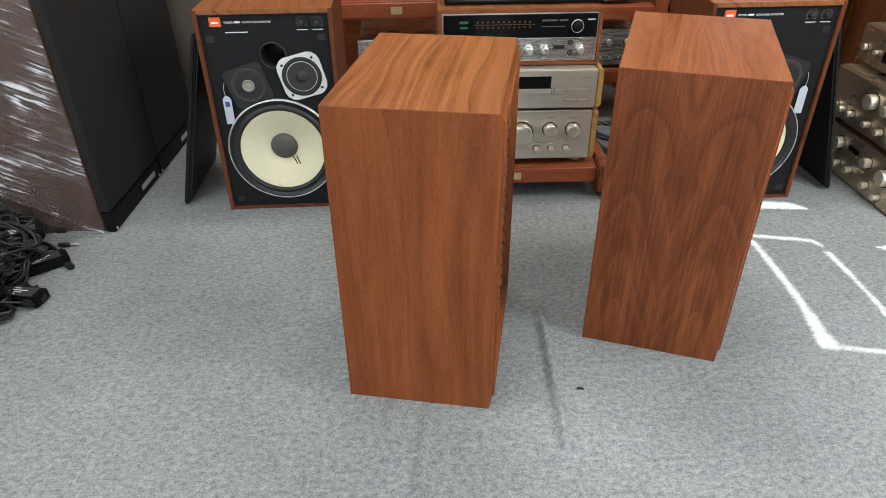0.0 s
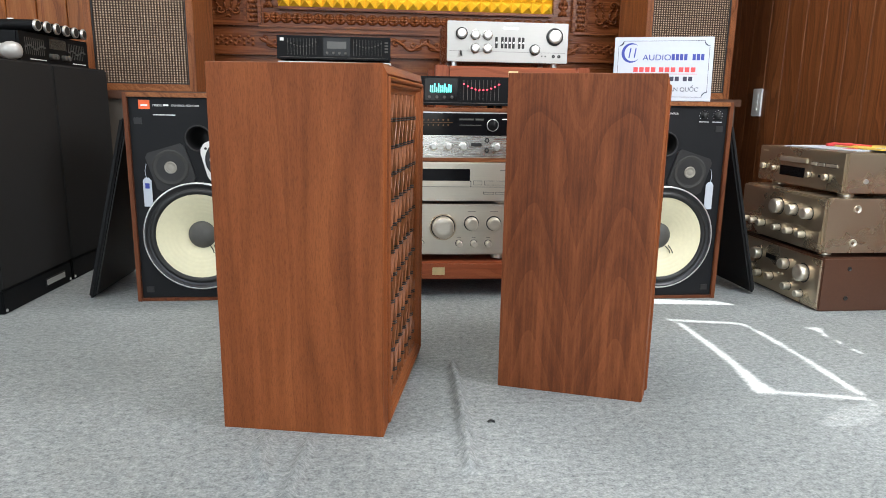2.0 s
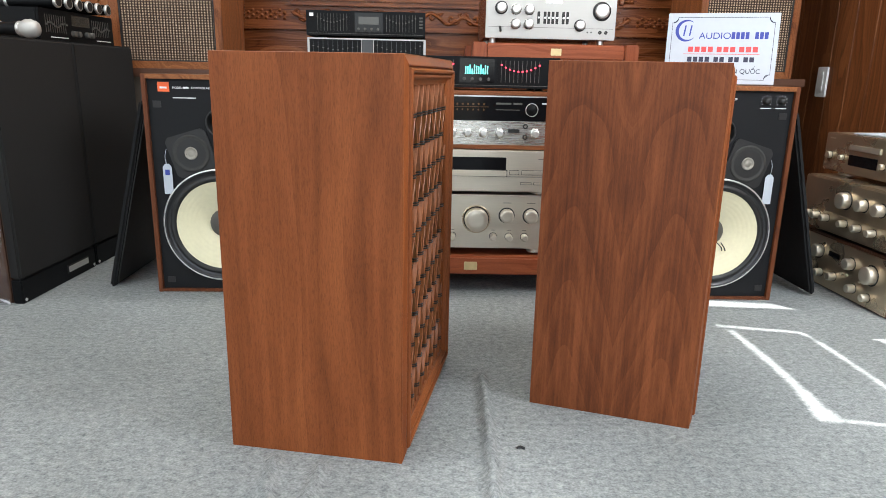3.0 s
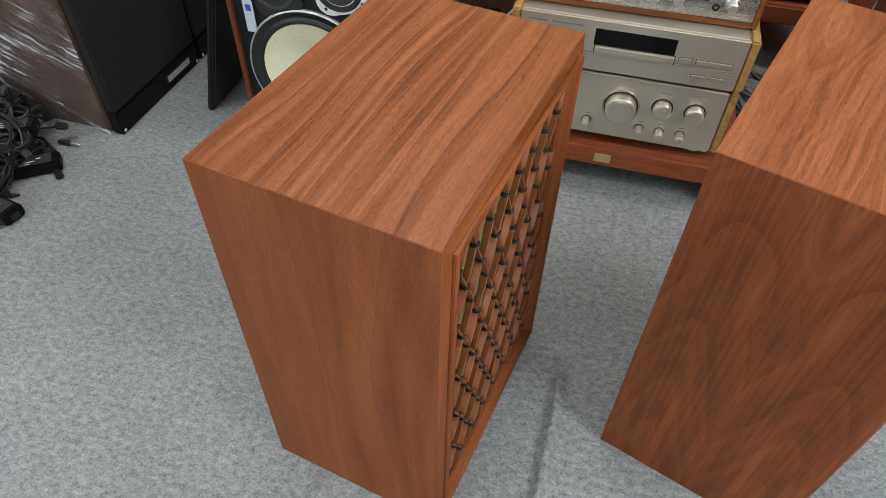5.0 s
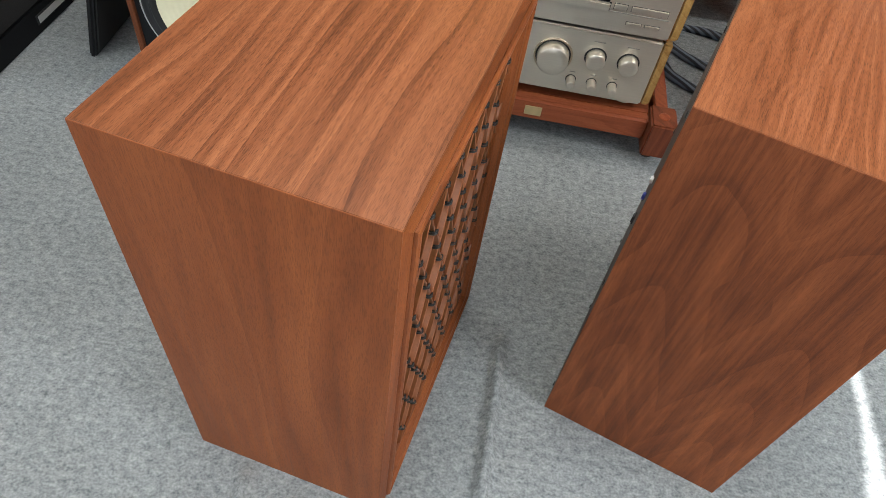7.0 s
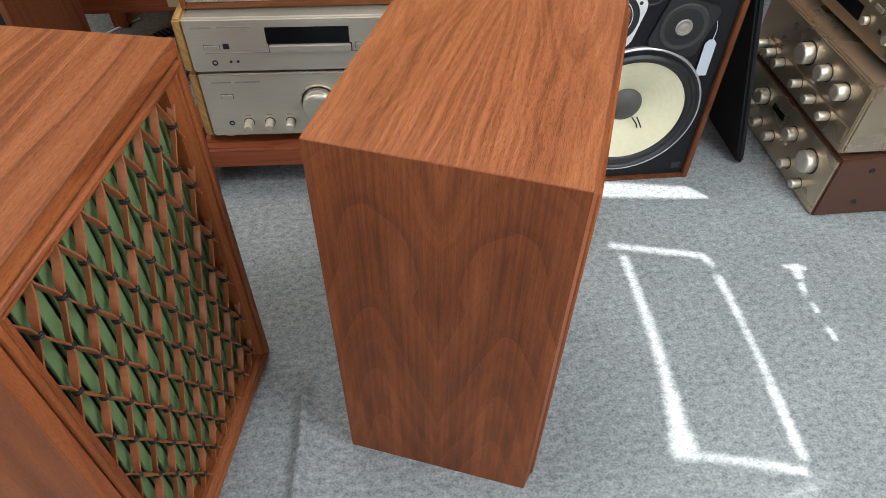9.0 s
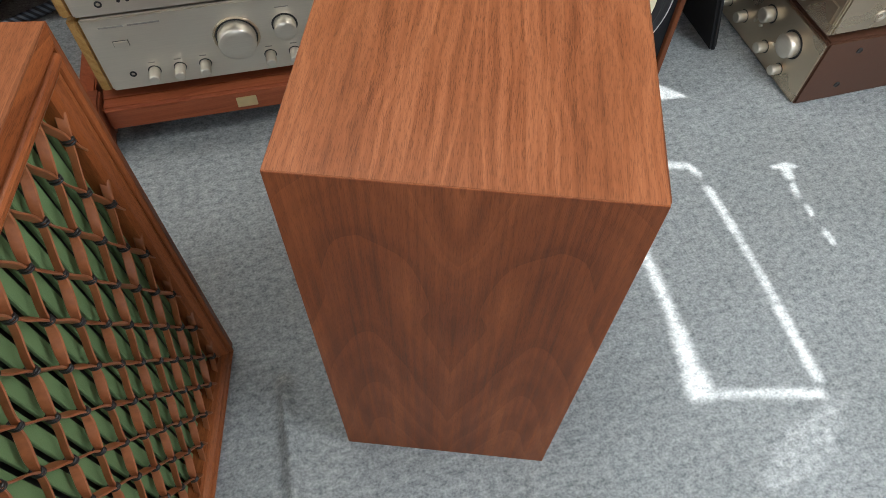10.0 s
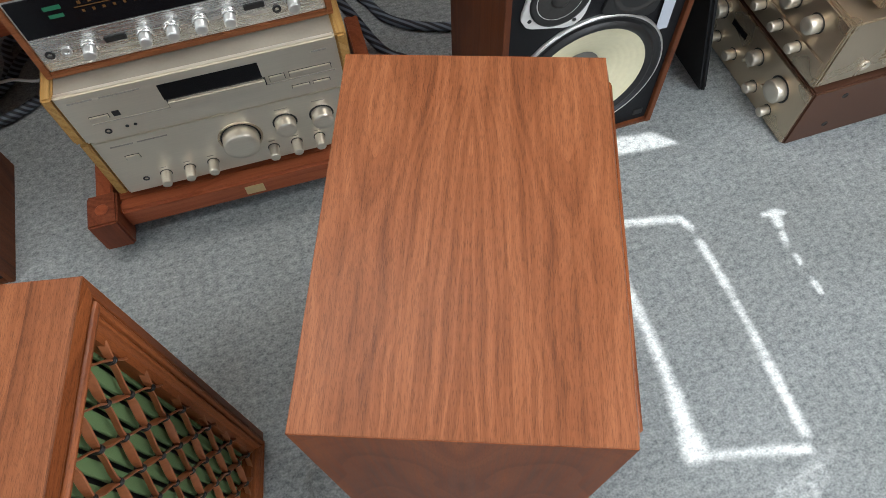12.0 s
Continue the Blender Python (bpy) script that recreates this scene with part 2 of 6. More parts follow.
# champagne darkened: the cover's shade under the receiver is put into the colour
CHAMP_SHADED = mat("shaded_champagne_cover", (0.36, 0.325, 0.265), 0.5, 0.5, vary=0.06, grain=200, bump=0.02)
GOLD_CHEEK = wood("gold_toned_side_cheek", (0.25, 0.135, 0.04), (0.36, 0.205, 0.065), (0.44, 0.27, 0.10), "y", rough=0.3, pores=0.15)
BROWN_CASE = mat("brown_vinyl_case", (0.082, 0.034, 0.018), 0.45, vary=0.15, grain=200, bump=0.1)
BLACK_GLASS = mat("black_dial_glass", (0.006, 0.006, 0.007), 0.12, vary=0.05, bump=0, spec=0.2)
BLACK_CASE = mat("black_enamel_case", (0.006, 0.0063, 0.007), 0.5, vary=0.2, grain=200, bump=0.05, spec=0.12)
DARK_GREY = mat("dark_grey_plastic", (0.040, 0.042, 0.046), 0.45, vary=0.1)
WHITE_PLASTIC = mat("white_plastic", (0.80, 0.80, 0.78), 0.4, vary=0.04)
WHITE_METAL = mat("pale_silver_faceplate", (0.47, 0.465, 0.445), 0.42, 0.35, vary=0.04, stretch=(2, 60, 60), grain=30, bump=0.02)
TEXT_GREY = mat("faint_grey_print", (0.30, 0.28, 0.24), 0.5, 0.3, vary=0.05)
FRAME_WHITE = mat("pale_cast_frame", (0.68, 0.68, 0.66), 0.4, 0.15, vary=0.06, bump=0.02)
PAPER = mat("white_card", (0.47, 0.51, 0.57), 0.6, vary=0.04)
INK_BLUE = mat("blue_print", (0.03, 0.05, 0.30), 0.5, vary=0.05)
INK_RED = mat("red_print", (0.62, 0.06, 0.06), 0.5, vary=0.05)
INK_DARK = mat("dark_print", (0.02, 0.02, 0.05), 0.5, vary=0.05)
INK_WHITE = mat("white_print", (0.78, 0.78, 0.78), 0.5, vary=0.05)
ORANGE = mat("orange_emblem", (0.82, 0.13, 0.03), 0.45, vary=0.05)
BRASS = mat("brass_plate", (0.64, 0.50, 0.27), 0.35, 0.7, vary=0.1)
FOAM = mat("yellow_acoustic_foam", (0.86, 0.52, 0.02), 0.95, vary=0.1, grain=220, bump=0.3)
CABLE = mat("black_cable_rubber", (0.013, 0.013, 0.014), 0.42, vary=0.2)
TEXTILE_CABLE = mat("blue_black_braided_cable", (0.05, 0.062, 0.085), 0.6, vary=0.3, grain=300, bump=0.3)
WALL_PAINT = mat("painted_wall", (0.72, 0.71, 0.68), 0.8, vary=0.05, grain=80)
CEIL_PAINT = mat("white_ceiling_paint", (0.8, 0.8, 0.79), 0.85, vary=0.04, grain=80)
TEAL_GLOW = emit("teal_display_glow", (0.12, 0.85, 0.75), 1.6)
RED_GLOW = emit("red_led_glow", (1.0, 0.06, 0.10), 1.1)
AMBER_GLOW = emit("amber_dial_glow", (0.75, 0.32, 0.06), 0.03)
GREEN_GLOW = emit("green_dial_glow", (0.05, 0.45, 0.22), 0.08)
LCD = mat("dark_lcd_glass", (0.035, 0.032, 0.026), 0.15, vary=0.1)
MAG_YELLOW = mat("yellow_magazine_cover", (0.70, 0.52, 0.10), 0.4, vary=0.35, grain=30)


def carpet_material():
    m = bpy.data.materials.new("grey_loop_carpet")
    m.use_nodes = True
    n, l = m.node_tree.nodes, m.node_tree.links
    b = n["Principled BSDF"]
    tc = n.new("ShaderNodeTexCoord")
    out = []
    for scale, detail, st in ((240.0, 3, (0.95, 1.1, 1)), (82.0, 4, (0.9, 1.25, 1)), (3.0, 4, (1, 1, 1)), (28.0, 3, (0.85, 1.25, 1))):
        mp, t = n.new("ShaderNodeMapping"), n.new("ShaderNodeTexNoise")
        mp.inputs["Scale"].default_value = st
        t.inputs["Scale"].default_value, t.inputs["Detail"].default_value = scale, detail
        l.new(tc.outputs["Object"], mp.inputs[0]), l.new(mp.outputs[0], t.inputs[0])
        out.append(t.outputs[0])
    fleck = ramp(n, [(0.32, (0.118, 0.132, 0.136)), (0.5, (0.252, 0.273, 0.276)), (0.68, (0.40, 0.422, 0.420))])
    tot = n.new("ShaderNodeMath")
    tot.operation = "MULTIPLY_ADD"
    tot.inputs[1].default_value = 0.52
    hal = n.new("ShaderNodeMath")
    hal.operation = "MULTIPLY"
    hal.inputs[1].default_value = 0.48
    patch = n.new("ShaderNodeMath")
    patch.operation = "MULTIPLY_ADD"
    patch.inputs[1].default_value = 0.22
    l.new(out[3], patch.inputs[0]), l.new(out[1], patch.inputs[2])
    shift = n.new("ShaderNodeMath")
    shift.operation = "SUBTRACT"
    shift.inputs[1].default_value = 0.11
    l.new(patch.outputs[0], shift.inputs[0]), l.new(shift.outputs[0], hal.inputs[0])
    l.new(out[0], tot.inputs[0]), l.new(hal.outputs[0], tot.inputs[2]), l.new(tot.outputs[0], fleck.inputs[0])
    wash = ramp(n, [(0.3, (0.86, 0.86, 0.85)), (0.7, (1.08, 1.08, 1.08))])
    l.new(out[2], wash.inputs[0])
    mul = n.new("ShaderNodeMix")
    mul.data_type, mul.blend_type = "RGBA", "MULTIPLY"
    mul.inputs[0].default_value = 1
    l.new(fleck.outputs[0], mul.inputs[6]), l.new(wash.outputs[0], mul.inputs[7])
    l.new(mul.outputs[2], b.inputs["Base Color"])
    b.inputs["Roughness"].default_value = 0.62
    b.inputs["Specular IOR Level"].default_value = 0.35
    bp = n.new("ShaderNodeBump")
    bp.inputs["Strength"].default_value, bp.inputs["Distance"].default_value = 0.36, 0.003
    l.new(tot.outputs[0], bp.inputs["Height"]), l.new(bp.outputs[0], b.inputs["Normal"])
    return m




def braid(m):
    n, l = m.node_tree.nodes, m.node_tree.links
    tc, w = n.new("ShaderNodeTexCoord"), n.new("ShaderNodeTexWave")
    w.bands_direction = "DIAGONAL"
    w.inputs["Scale"].default_value, w.inputs["Distortion"].default_value = 30.0, 1.0
    l.new(tc.outputs["Object"], w.inputs[0])
    r = ramp(n, [(0.3, (0.012, 0.014, 0.02)), (0.55, (0.055, 0.075, 0.11)), (0.8, (0.14, 0.17, 0.21))])
    l.new(w.outputs["Fac"], r.inputs[0]), l.new(r.outputs[0], n["Principled BSDF"].inputs["Base Color"])


braid(TEXTILE_CABLE)
CARPET = carpet_material()


def weave_material():
    """Brown and cream zigzag weave of the tall cabinets' cloth."""
    m = bpy.data.materials.new("woven_brown_grille_cloth")
    m.use_nodes = True
    n, l = m.node_tree.nodes, m.node_tree.links
    b = n["Principled BSDF"]
    tc = n.new("ShaderNodeTexCoord")
    w, w2 = n.new("ShaderNodeTexWave"), n.new("ShaderNodeTexWave")
    w.bands_direction, w2.bands_direction = "Z", "X"
    w.inputs["Scale"].default_value, w2.inputs["Scale"].default_value = 34.0, 30.0
    w.inputs["Distortion"].default_value, w.inputs["Detail"].default_value, w.inputs["Detail Scale"].default_value = 3.0, 1.0, 12.0
    for x in (w, w2):
        l.new(tc.outputs["Object"], x.inputs[0])
    mx = n.new("ShaderNodeMath")
    mx.operation = "MULTIPLY"
    l.new(w.outputs["Fac"], mx.inputs[0]), l.new(w2.outputs["Fac"], mx.inputs[1])
    r = ramp(n, [(0.08, (0.030, 0.018, 0.011)), (0.35, (0.15, 0.092, 0.060)), (0.72, (0.50, 0.38, 0.27))])
    l.new(mx.outputs[0], r.inputs[0]), l.new(r.outputs[0], b.inputs["Base Color"])
    b.inputs["Roughness"].default_value = 0.9
    bp = n.new("ShaderNodeBump")
    bp.inputs["Strength"].default_value, bp.inputs["Distance"].default_value = 0.5, 0.002
    l.new(mx.outputs[0], bp.inputs["Height"]), l.new(bp.outputs[0], b.inputs["Normal"])
    return m


WEAVE = weave_material()


def film_material():
    """Clear stretch film: thin, glossy, creased; its highlights are painted as pale streaks."""
    m = bpy.data.materials.new("clear_stretch_film")
    m.use_nodes = True
    n, l = m.node_tree.nodes, m.node_tree.links
    b = n["Principled BSDF"]
    tc, turn, mp, t, big = (n.new("ShaderNode" + k) for k in ("TexCoord", "Mapping", "Mapping", "TexNoise", "TexNoise"))
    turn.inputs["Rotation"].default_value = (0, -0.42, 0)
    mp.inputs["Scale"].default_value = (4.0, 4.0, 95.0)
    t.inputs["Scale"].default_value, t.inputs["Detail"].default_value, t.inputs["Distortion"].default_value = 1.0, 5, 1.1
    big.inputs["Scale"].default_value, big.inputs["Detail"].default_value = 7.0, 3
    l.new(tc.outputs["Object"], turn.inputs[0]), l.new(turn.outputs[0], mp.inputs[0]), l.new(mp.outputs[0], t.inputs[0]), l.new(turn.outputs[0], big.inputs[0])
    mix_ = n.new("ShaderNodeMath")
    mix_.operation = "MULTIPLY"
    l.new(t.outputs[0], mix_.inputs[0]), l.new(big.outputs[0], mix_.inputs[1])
    # highlights painted in: pale streaks, nearly opaque at their brightest
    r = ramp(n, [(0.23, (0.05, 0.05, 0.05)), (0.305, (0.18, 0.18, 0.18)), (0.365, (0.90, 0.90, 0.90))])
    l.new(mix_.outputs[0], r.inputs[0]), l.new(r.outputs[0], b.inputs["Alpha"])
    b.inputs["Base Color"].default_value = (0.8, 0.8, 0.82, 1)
    b.inputs["Roughness"].default_value = 0.12
    bp = n.new("ShaderNodeBump")
    bp.inputs["Strength"].default_value, bp.inputs["Distance"].default_value = 1.0, 0.012
    l.new(t.outputs[0], bp.inputs["Height"]), l.new(bp.outputs[0], b.inputs["Normal"])
    return m


FILM = film_material()
WRAPPED = wood("brown_cabinet_under_film", (0.042, 0.0205, 0.0125), (0.066, 0.033, 0.020), (0.090, 0.046, 0.029), "z", rough=0.5)


# ---- mesh helpers ----
def part(name, bm, material, parent=None, label="", smooth=False):
    """Links a bmesh as one mesh object under a thing or under a part."""
    me = bpy.data.meshes.new(name)
    bm.to_mesh(me)
    bm.free()
    if smooth:
        for p in me.polygons:
            p.use_smooth = True
    me.materials.append(material)
    ob = new(name, me)
    if parent is not None:
        ob.parent = parent
    if label:
        ob["label"] = label
    return ob


def thing(name, m, label, category, group="", kind=""):
    ob = new(name)
    ob.empty_display_size = 0.05
    ob.matrix_basis = m
    return tagged(ob, label, category, group, kind)


def box(x0, x1, y0, y1, z0, z1, bevel=0.0, seg=2, bm=None):
    b = bmesh.new()
    bmesh.ops.create_cube(b, size=1)
    for v in b.verts:
        v.co = ((x0 + x1) / 2 + v.co.x * (x1 - x0), (y0 + y1) / 2 + v.co.y * (y1 - y0), (z0 + z1) / 2 + v.co.z * (z1 - z0))
    if bevel:
        bmesh.ops.bevel(b, geom=list(b.edges), offset=bevel, segments=seg, affect="EDGES")
    if bm is None:
        return b
    return join(bm, b)


def join(bm, other):
    me = bpy.data.meshes.new("tmp")
    other.to_mesh(me)
    other.free()
    bm.from_mesh(me)
    bpy.data.meshes.remove(me)
    return bm


def lathe(profile, seg=40, at=(0, 0, 0), axis="-y", squash=1.0, bm=None):
    """Turns (radius, height) pairs about an axis that starts at `at`."""
    b = bmesh.new()
    rot = {"-y": Matrix.Rotation(radians(90), 3, "X"), "y": Matrix.Rotation(radians(-90), 3, "X"), "z": Matrix.Identity(3),
           "x": Matrix.Rotation(radians(90), 3, "Y"), "-x": Matrix.Rotation(radians(-90), 3, "Y")}[axis]
    rings = []
    for r, h in profile:
        if r < 1e-6:
            rings.append([b.verts.new(rot @ Vector((0, 0, h)) + Vector(at))])
        else:
            rings.append([b.verts.new(rot @ Vector((r * math.cos(a), squash * r * math.sin(a), h)) + Vector(at)) for a in [2 * math.pi * i / seg for i in range(seg)]])
    for p, q in zip(rings, rings[1:]):
        for i in range(seg):
            j = (i + 1) % seg
            f = [p[i % len(p)], p[j % len(p)], q[j % len(q)], q[i % len(q)]]
            f = list(dict.fromkeys(f))
            if len(f) > 2:
                b.faces.new(f)
    bmesh.ops.recalc_face_normals(b, faces=b.faces)
    return b if bm is None else join(bm, b)


def prism(pts, y0, y1, bevel=0.0):
    """An outline in x and z, given depth along y."""
    b = bmesh.new()
    lo = [b.verts.new((x, y0, z)) for x, z in pts]
    hi = [b.verts.new((x, y1, z)) for x, z in pts]
    b.faces.new(lo), b.faces.new(hi[::-1])
    for i in range(len(pts)):
        j = (i + 1) % len(pts)
        b.faces.new((lo[j], lo[i], hi[i], hi[j]))
    bmesh.ops.recalc_face_normals(b, faces=b.faces)
    if bevel:
        bmesh.ops.bevel(b, geom=list(b.edges), offset=bevel, segments=2, affect="EDGES")
    return b


def tube(points, r, seg=8, closed=False):
    """A round cable through points (smoothed)."""
    pts = [Vector(p) for p in points]
    fine = []
    m = len(pts)
    for i in range(m if closed else m - 1):
        a, p, q, c = (pts[(i - 1) % m] if closed or i else pts[0]), pts[i], pts[(i + 1) % m], (pts[(i + 2) % m] if closed or i + 2 < m else pts[-1])
        for s in range(5):
            t = s / 5
            fine.append(0.5 * ((2 * p) + (q - a) * t + (2 * a - 5 * p + 4 * q - c) * t * t + (3 * p - a - 3 * q + c) * t ** 3))
    if not closed:
        fine.append(pts[-1])
    b = bmesh.new()
    rings = []
    k = len(fine)
    for i, p in enumerate(fine):
        d = (fine[(i + 1) % k if closed else min(i + 1, k - 1)] - fine[i - 1 if closed or i else 0]).normalized()
        s = d.cross(Vector((0.13, 0.21, 0.97))).normalized()
        u = s.cross(d)
        rings.append([b.verts.new(p + r * (math.cos(a) * s + math.sin(a) * u)) for a in [2 * math.pi * j / seg for j in range(seg)]])
    for i in range(k if closed else k - 1):
        p, q = rings[i], rings[(i + 1) % k]
        for j in range(seg):
            b.faces.new((p[j], p[(j + 1) % seg], q[(j + 1) % seg], q[j]))
    if not closed:
        b.faces.new(rings[0][::-1]), b.faces.new(rings[-1])
    bmesh.ops.recalc_face_normals(b, faces=b.faces)
    return b


def words(text, size, x, y, z, material, parent, name="lettering", align="LEFT", wide=1.0, label=""):
    """Raised lettering that faces -y, as a mesh."""
    c = bpy.data.curves.new("lettering", "FONT")
    c.body, c.size, c.extrude, c.align_x = text, size, 0.0002, align
    tmp = bpy.data.objects.new("tmp", c)
    scene.collection.objects.link(tmp)
    dg = bpy.context.evaluated_depsgraph_get()
    me = bpy.data.meshes.new_from_object(tmp.evaluated_get(dg))
    bpy.data.objects.remove(tmp)
    me.transform(Matrix.Translation((x, y, z)) @ Matrix.Rotation(radians(90), 4, "X") @ Matrix.Diagonal((wide, 1, 1, 1)))
    me.materials.clear()
    me.materials.append(material)
    me.name = name
    ob = new(name, me)
    ob.parent = parent
    if label:
        ob["label"] = label
    return ob


# ---- structure ----
X0, X1, Y0, Y1, TOP = -2.55, 2.05, -3.05, 3.40, 2.72


def carpet():
    b = bmesh.new()
    # closer mesh round the creases, so that they are real folds
    folds = [((0.083, 1.155), (0.086, 1.06), (0.10, 1.02), 0.013), ((0.161, 1.125), (0.150, 1.03), (0.135, 0.88), 0.014),
             ((0.452, 1.46), (0.443, 1.26), (0.428, 1.02), 0.017), ((0.775, 1.215), (0.772, 1.15), (0.778, 1.09), 0.007)]

    def lift(x, y):
        z = 0.0
        for p, q, r, h in folds:
            for (ax, ay), (bx_, by_) in ((p, q), (q, r)):
                t = max(0, min(1, ((x - ax) * (bx_ - ax) + (y - ay) * (by_ - ay)) / ((bx_ - ax) ** 2 + (by_ - ay) ** 2)))
                d = math.hypot(x - ax - t * (bx_ - ax), y - ay - t * (by_ - ay))
                z = max(z, h * math.exp(-(d / 0.0095) ** 2))
        return z
    xs = [X0 + 0.15 * i for i in range(17)] + [0.0 + 0.0075 * i for i in range(1, 121)] + [0.95 + 0.11 * i for i in range(11)]
    ys = [Y0 + 0.2 * i for i in range(19)] + [0.8 + 0.012 * i for i in range(66)] + [1.65 + 0.175 * i for i in range(11)]
    xs, ys = sorted(set(xs)), sorted(set(ys))
    grid = [[b.verts.new((x, y, lift(x, y))) for x in xs] for y in ys]
    for r, s in zip(grid, grid[1:]):
        for i in range(len(xs) - 1):
            b.faces.new((r[i], r[i + 1], s[i + 1], s[i]))
    ob = part("floor", b, CARPET, smooth=True)
    return tagged(ob, "grey flecked carpet with a few raised creases", "floor", kind="structure")


carpet()
tagged(part("ceiling", box(X0, X1, Y0, Y1, TOP, TOP + 0.1), CEIL_PAINT), "white painted ceiling", "ceiling", kind="structure")


def plank_run(parent, n, start, width, z0, z1, depth, material, face):
    """Upright tongue-and-groove planks with open V joints; face(a, b, d) gives the box's x and y ranges."""
    shared = None
    for i in range(n):
        a = start + i * width
        if shared is None:
            ob = part("plank", box(*face(0.0015, width - 0.0015, depth), z0, z1, 0.003, 1), material, parent)
            shared = ob.data
        else:
            ob = new("plank", shared)
            ob.parent = parent
        ob.matrix_basis = face.place(a)


class FaceWest:
    """Planks on the wall to the east, facing west."""
    def __init__(self, x):
        self.x = x

    def __call__(self, a, b, d):
        return (self.x - d, self.x, a, b)

    def place(self, a):
        return Matrix.Translation((0, a, 0))


class FaceEast(FaceWest):
    def __call__(self, a, b, d):
        return (self.x, self.x + d, a, b)


class FaceSouth(FaceWest):
    def __call__(self, a, b, d):
        return (a, b, self.x - d, self.x)

    def place(self, a):
        return Matrix.Translation((a, 0, 0))


# east wall: planked, with an added, unseen shutter whose thin slits shape the sun
WIN = (0.55, 1.75, 0.35, 2.3)      # y0, y1, z0, z1


def east_wall():
    b = bmesh.new()
    y0, y1, z0, z1 = WIN
    for q in ((Y0 - 0.15, y0, 0, TOP), (y1, Y1 + 0.15, 0, TOP), (y0, y1, 0, z0), (y0, y1, z1, TOP)):
        box(X1, X1 + 0.12, q[0], q[1], q[2], q[3], bm=b)
    w = tagged(part("wall_east", b, PANEL), "brown wooden plank wall", "wall", kind="structure")
    plank_run(w, 12, 1.84, 0.128, 0.0, TOP - 0.002, 0.014, PANEL, FaceWest(X1))


east_wall()
b = box(X0 - 0.15, X1 + 0.15, Y1, Y1 + 0.12, 0, TOP)
wn = tagged(part("wall_north", b, PANEL), "brown wooden plank wall behind the shelves", "wall", kind="structure")
plank_run(wn, 4, 1.525, 0.13, 0.0, TOP - 0.002, 0.014, PANEL, FaceSouth(Y1))
plank_run(wn, 16, -2.53, 0.13, 0.0, TOP - 0.002, 0.014, PANEL_L, FaceSouth(Y1))
tagged(part("wall_west", box(X0 - 0.12, X0, Y0 - 0.15, Y1, 0, TOP), WALL_PAINT), "plain pale wall", "wall", kind="structure")
b = bmesh.new()
for q in ((X0, -1.7, 0, TOP), (1.95, X1, 0, TOP), (-1.7, 1.95, 2.5, TOP)):
    box(q[0], q[1], Y0 - 0.12, Y0, q[2], q[3], bm=b)
tagged(part("wall_south", b, WALL_PAINT), "plain pale wall round the glazed shopfront", "wall", kind="structure")


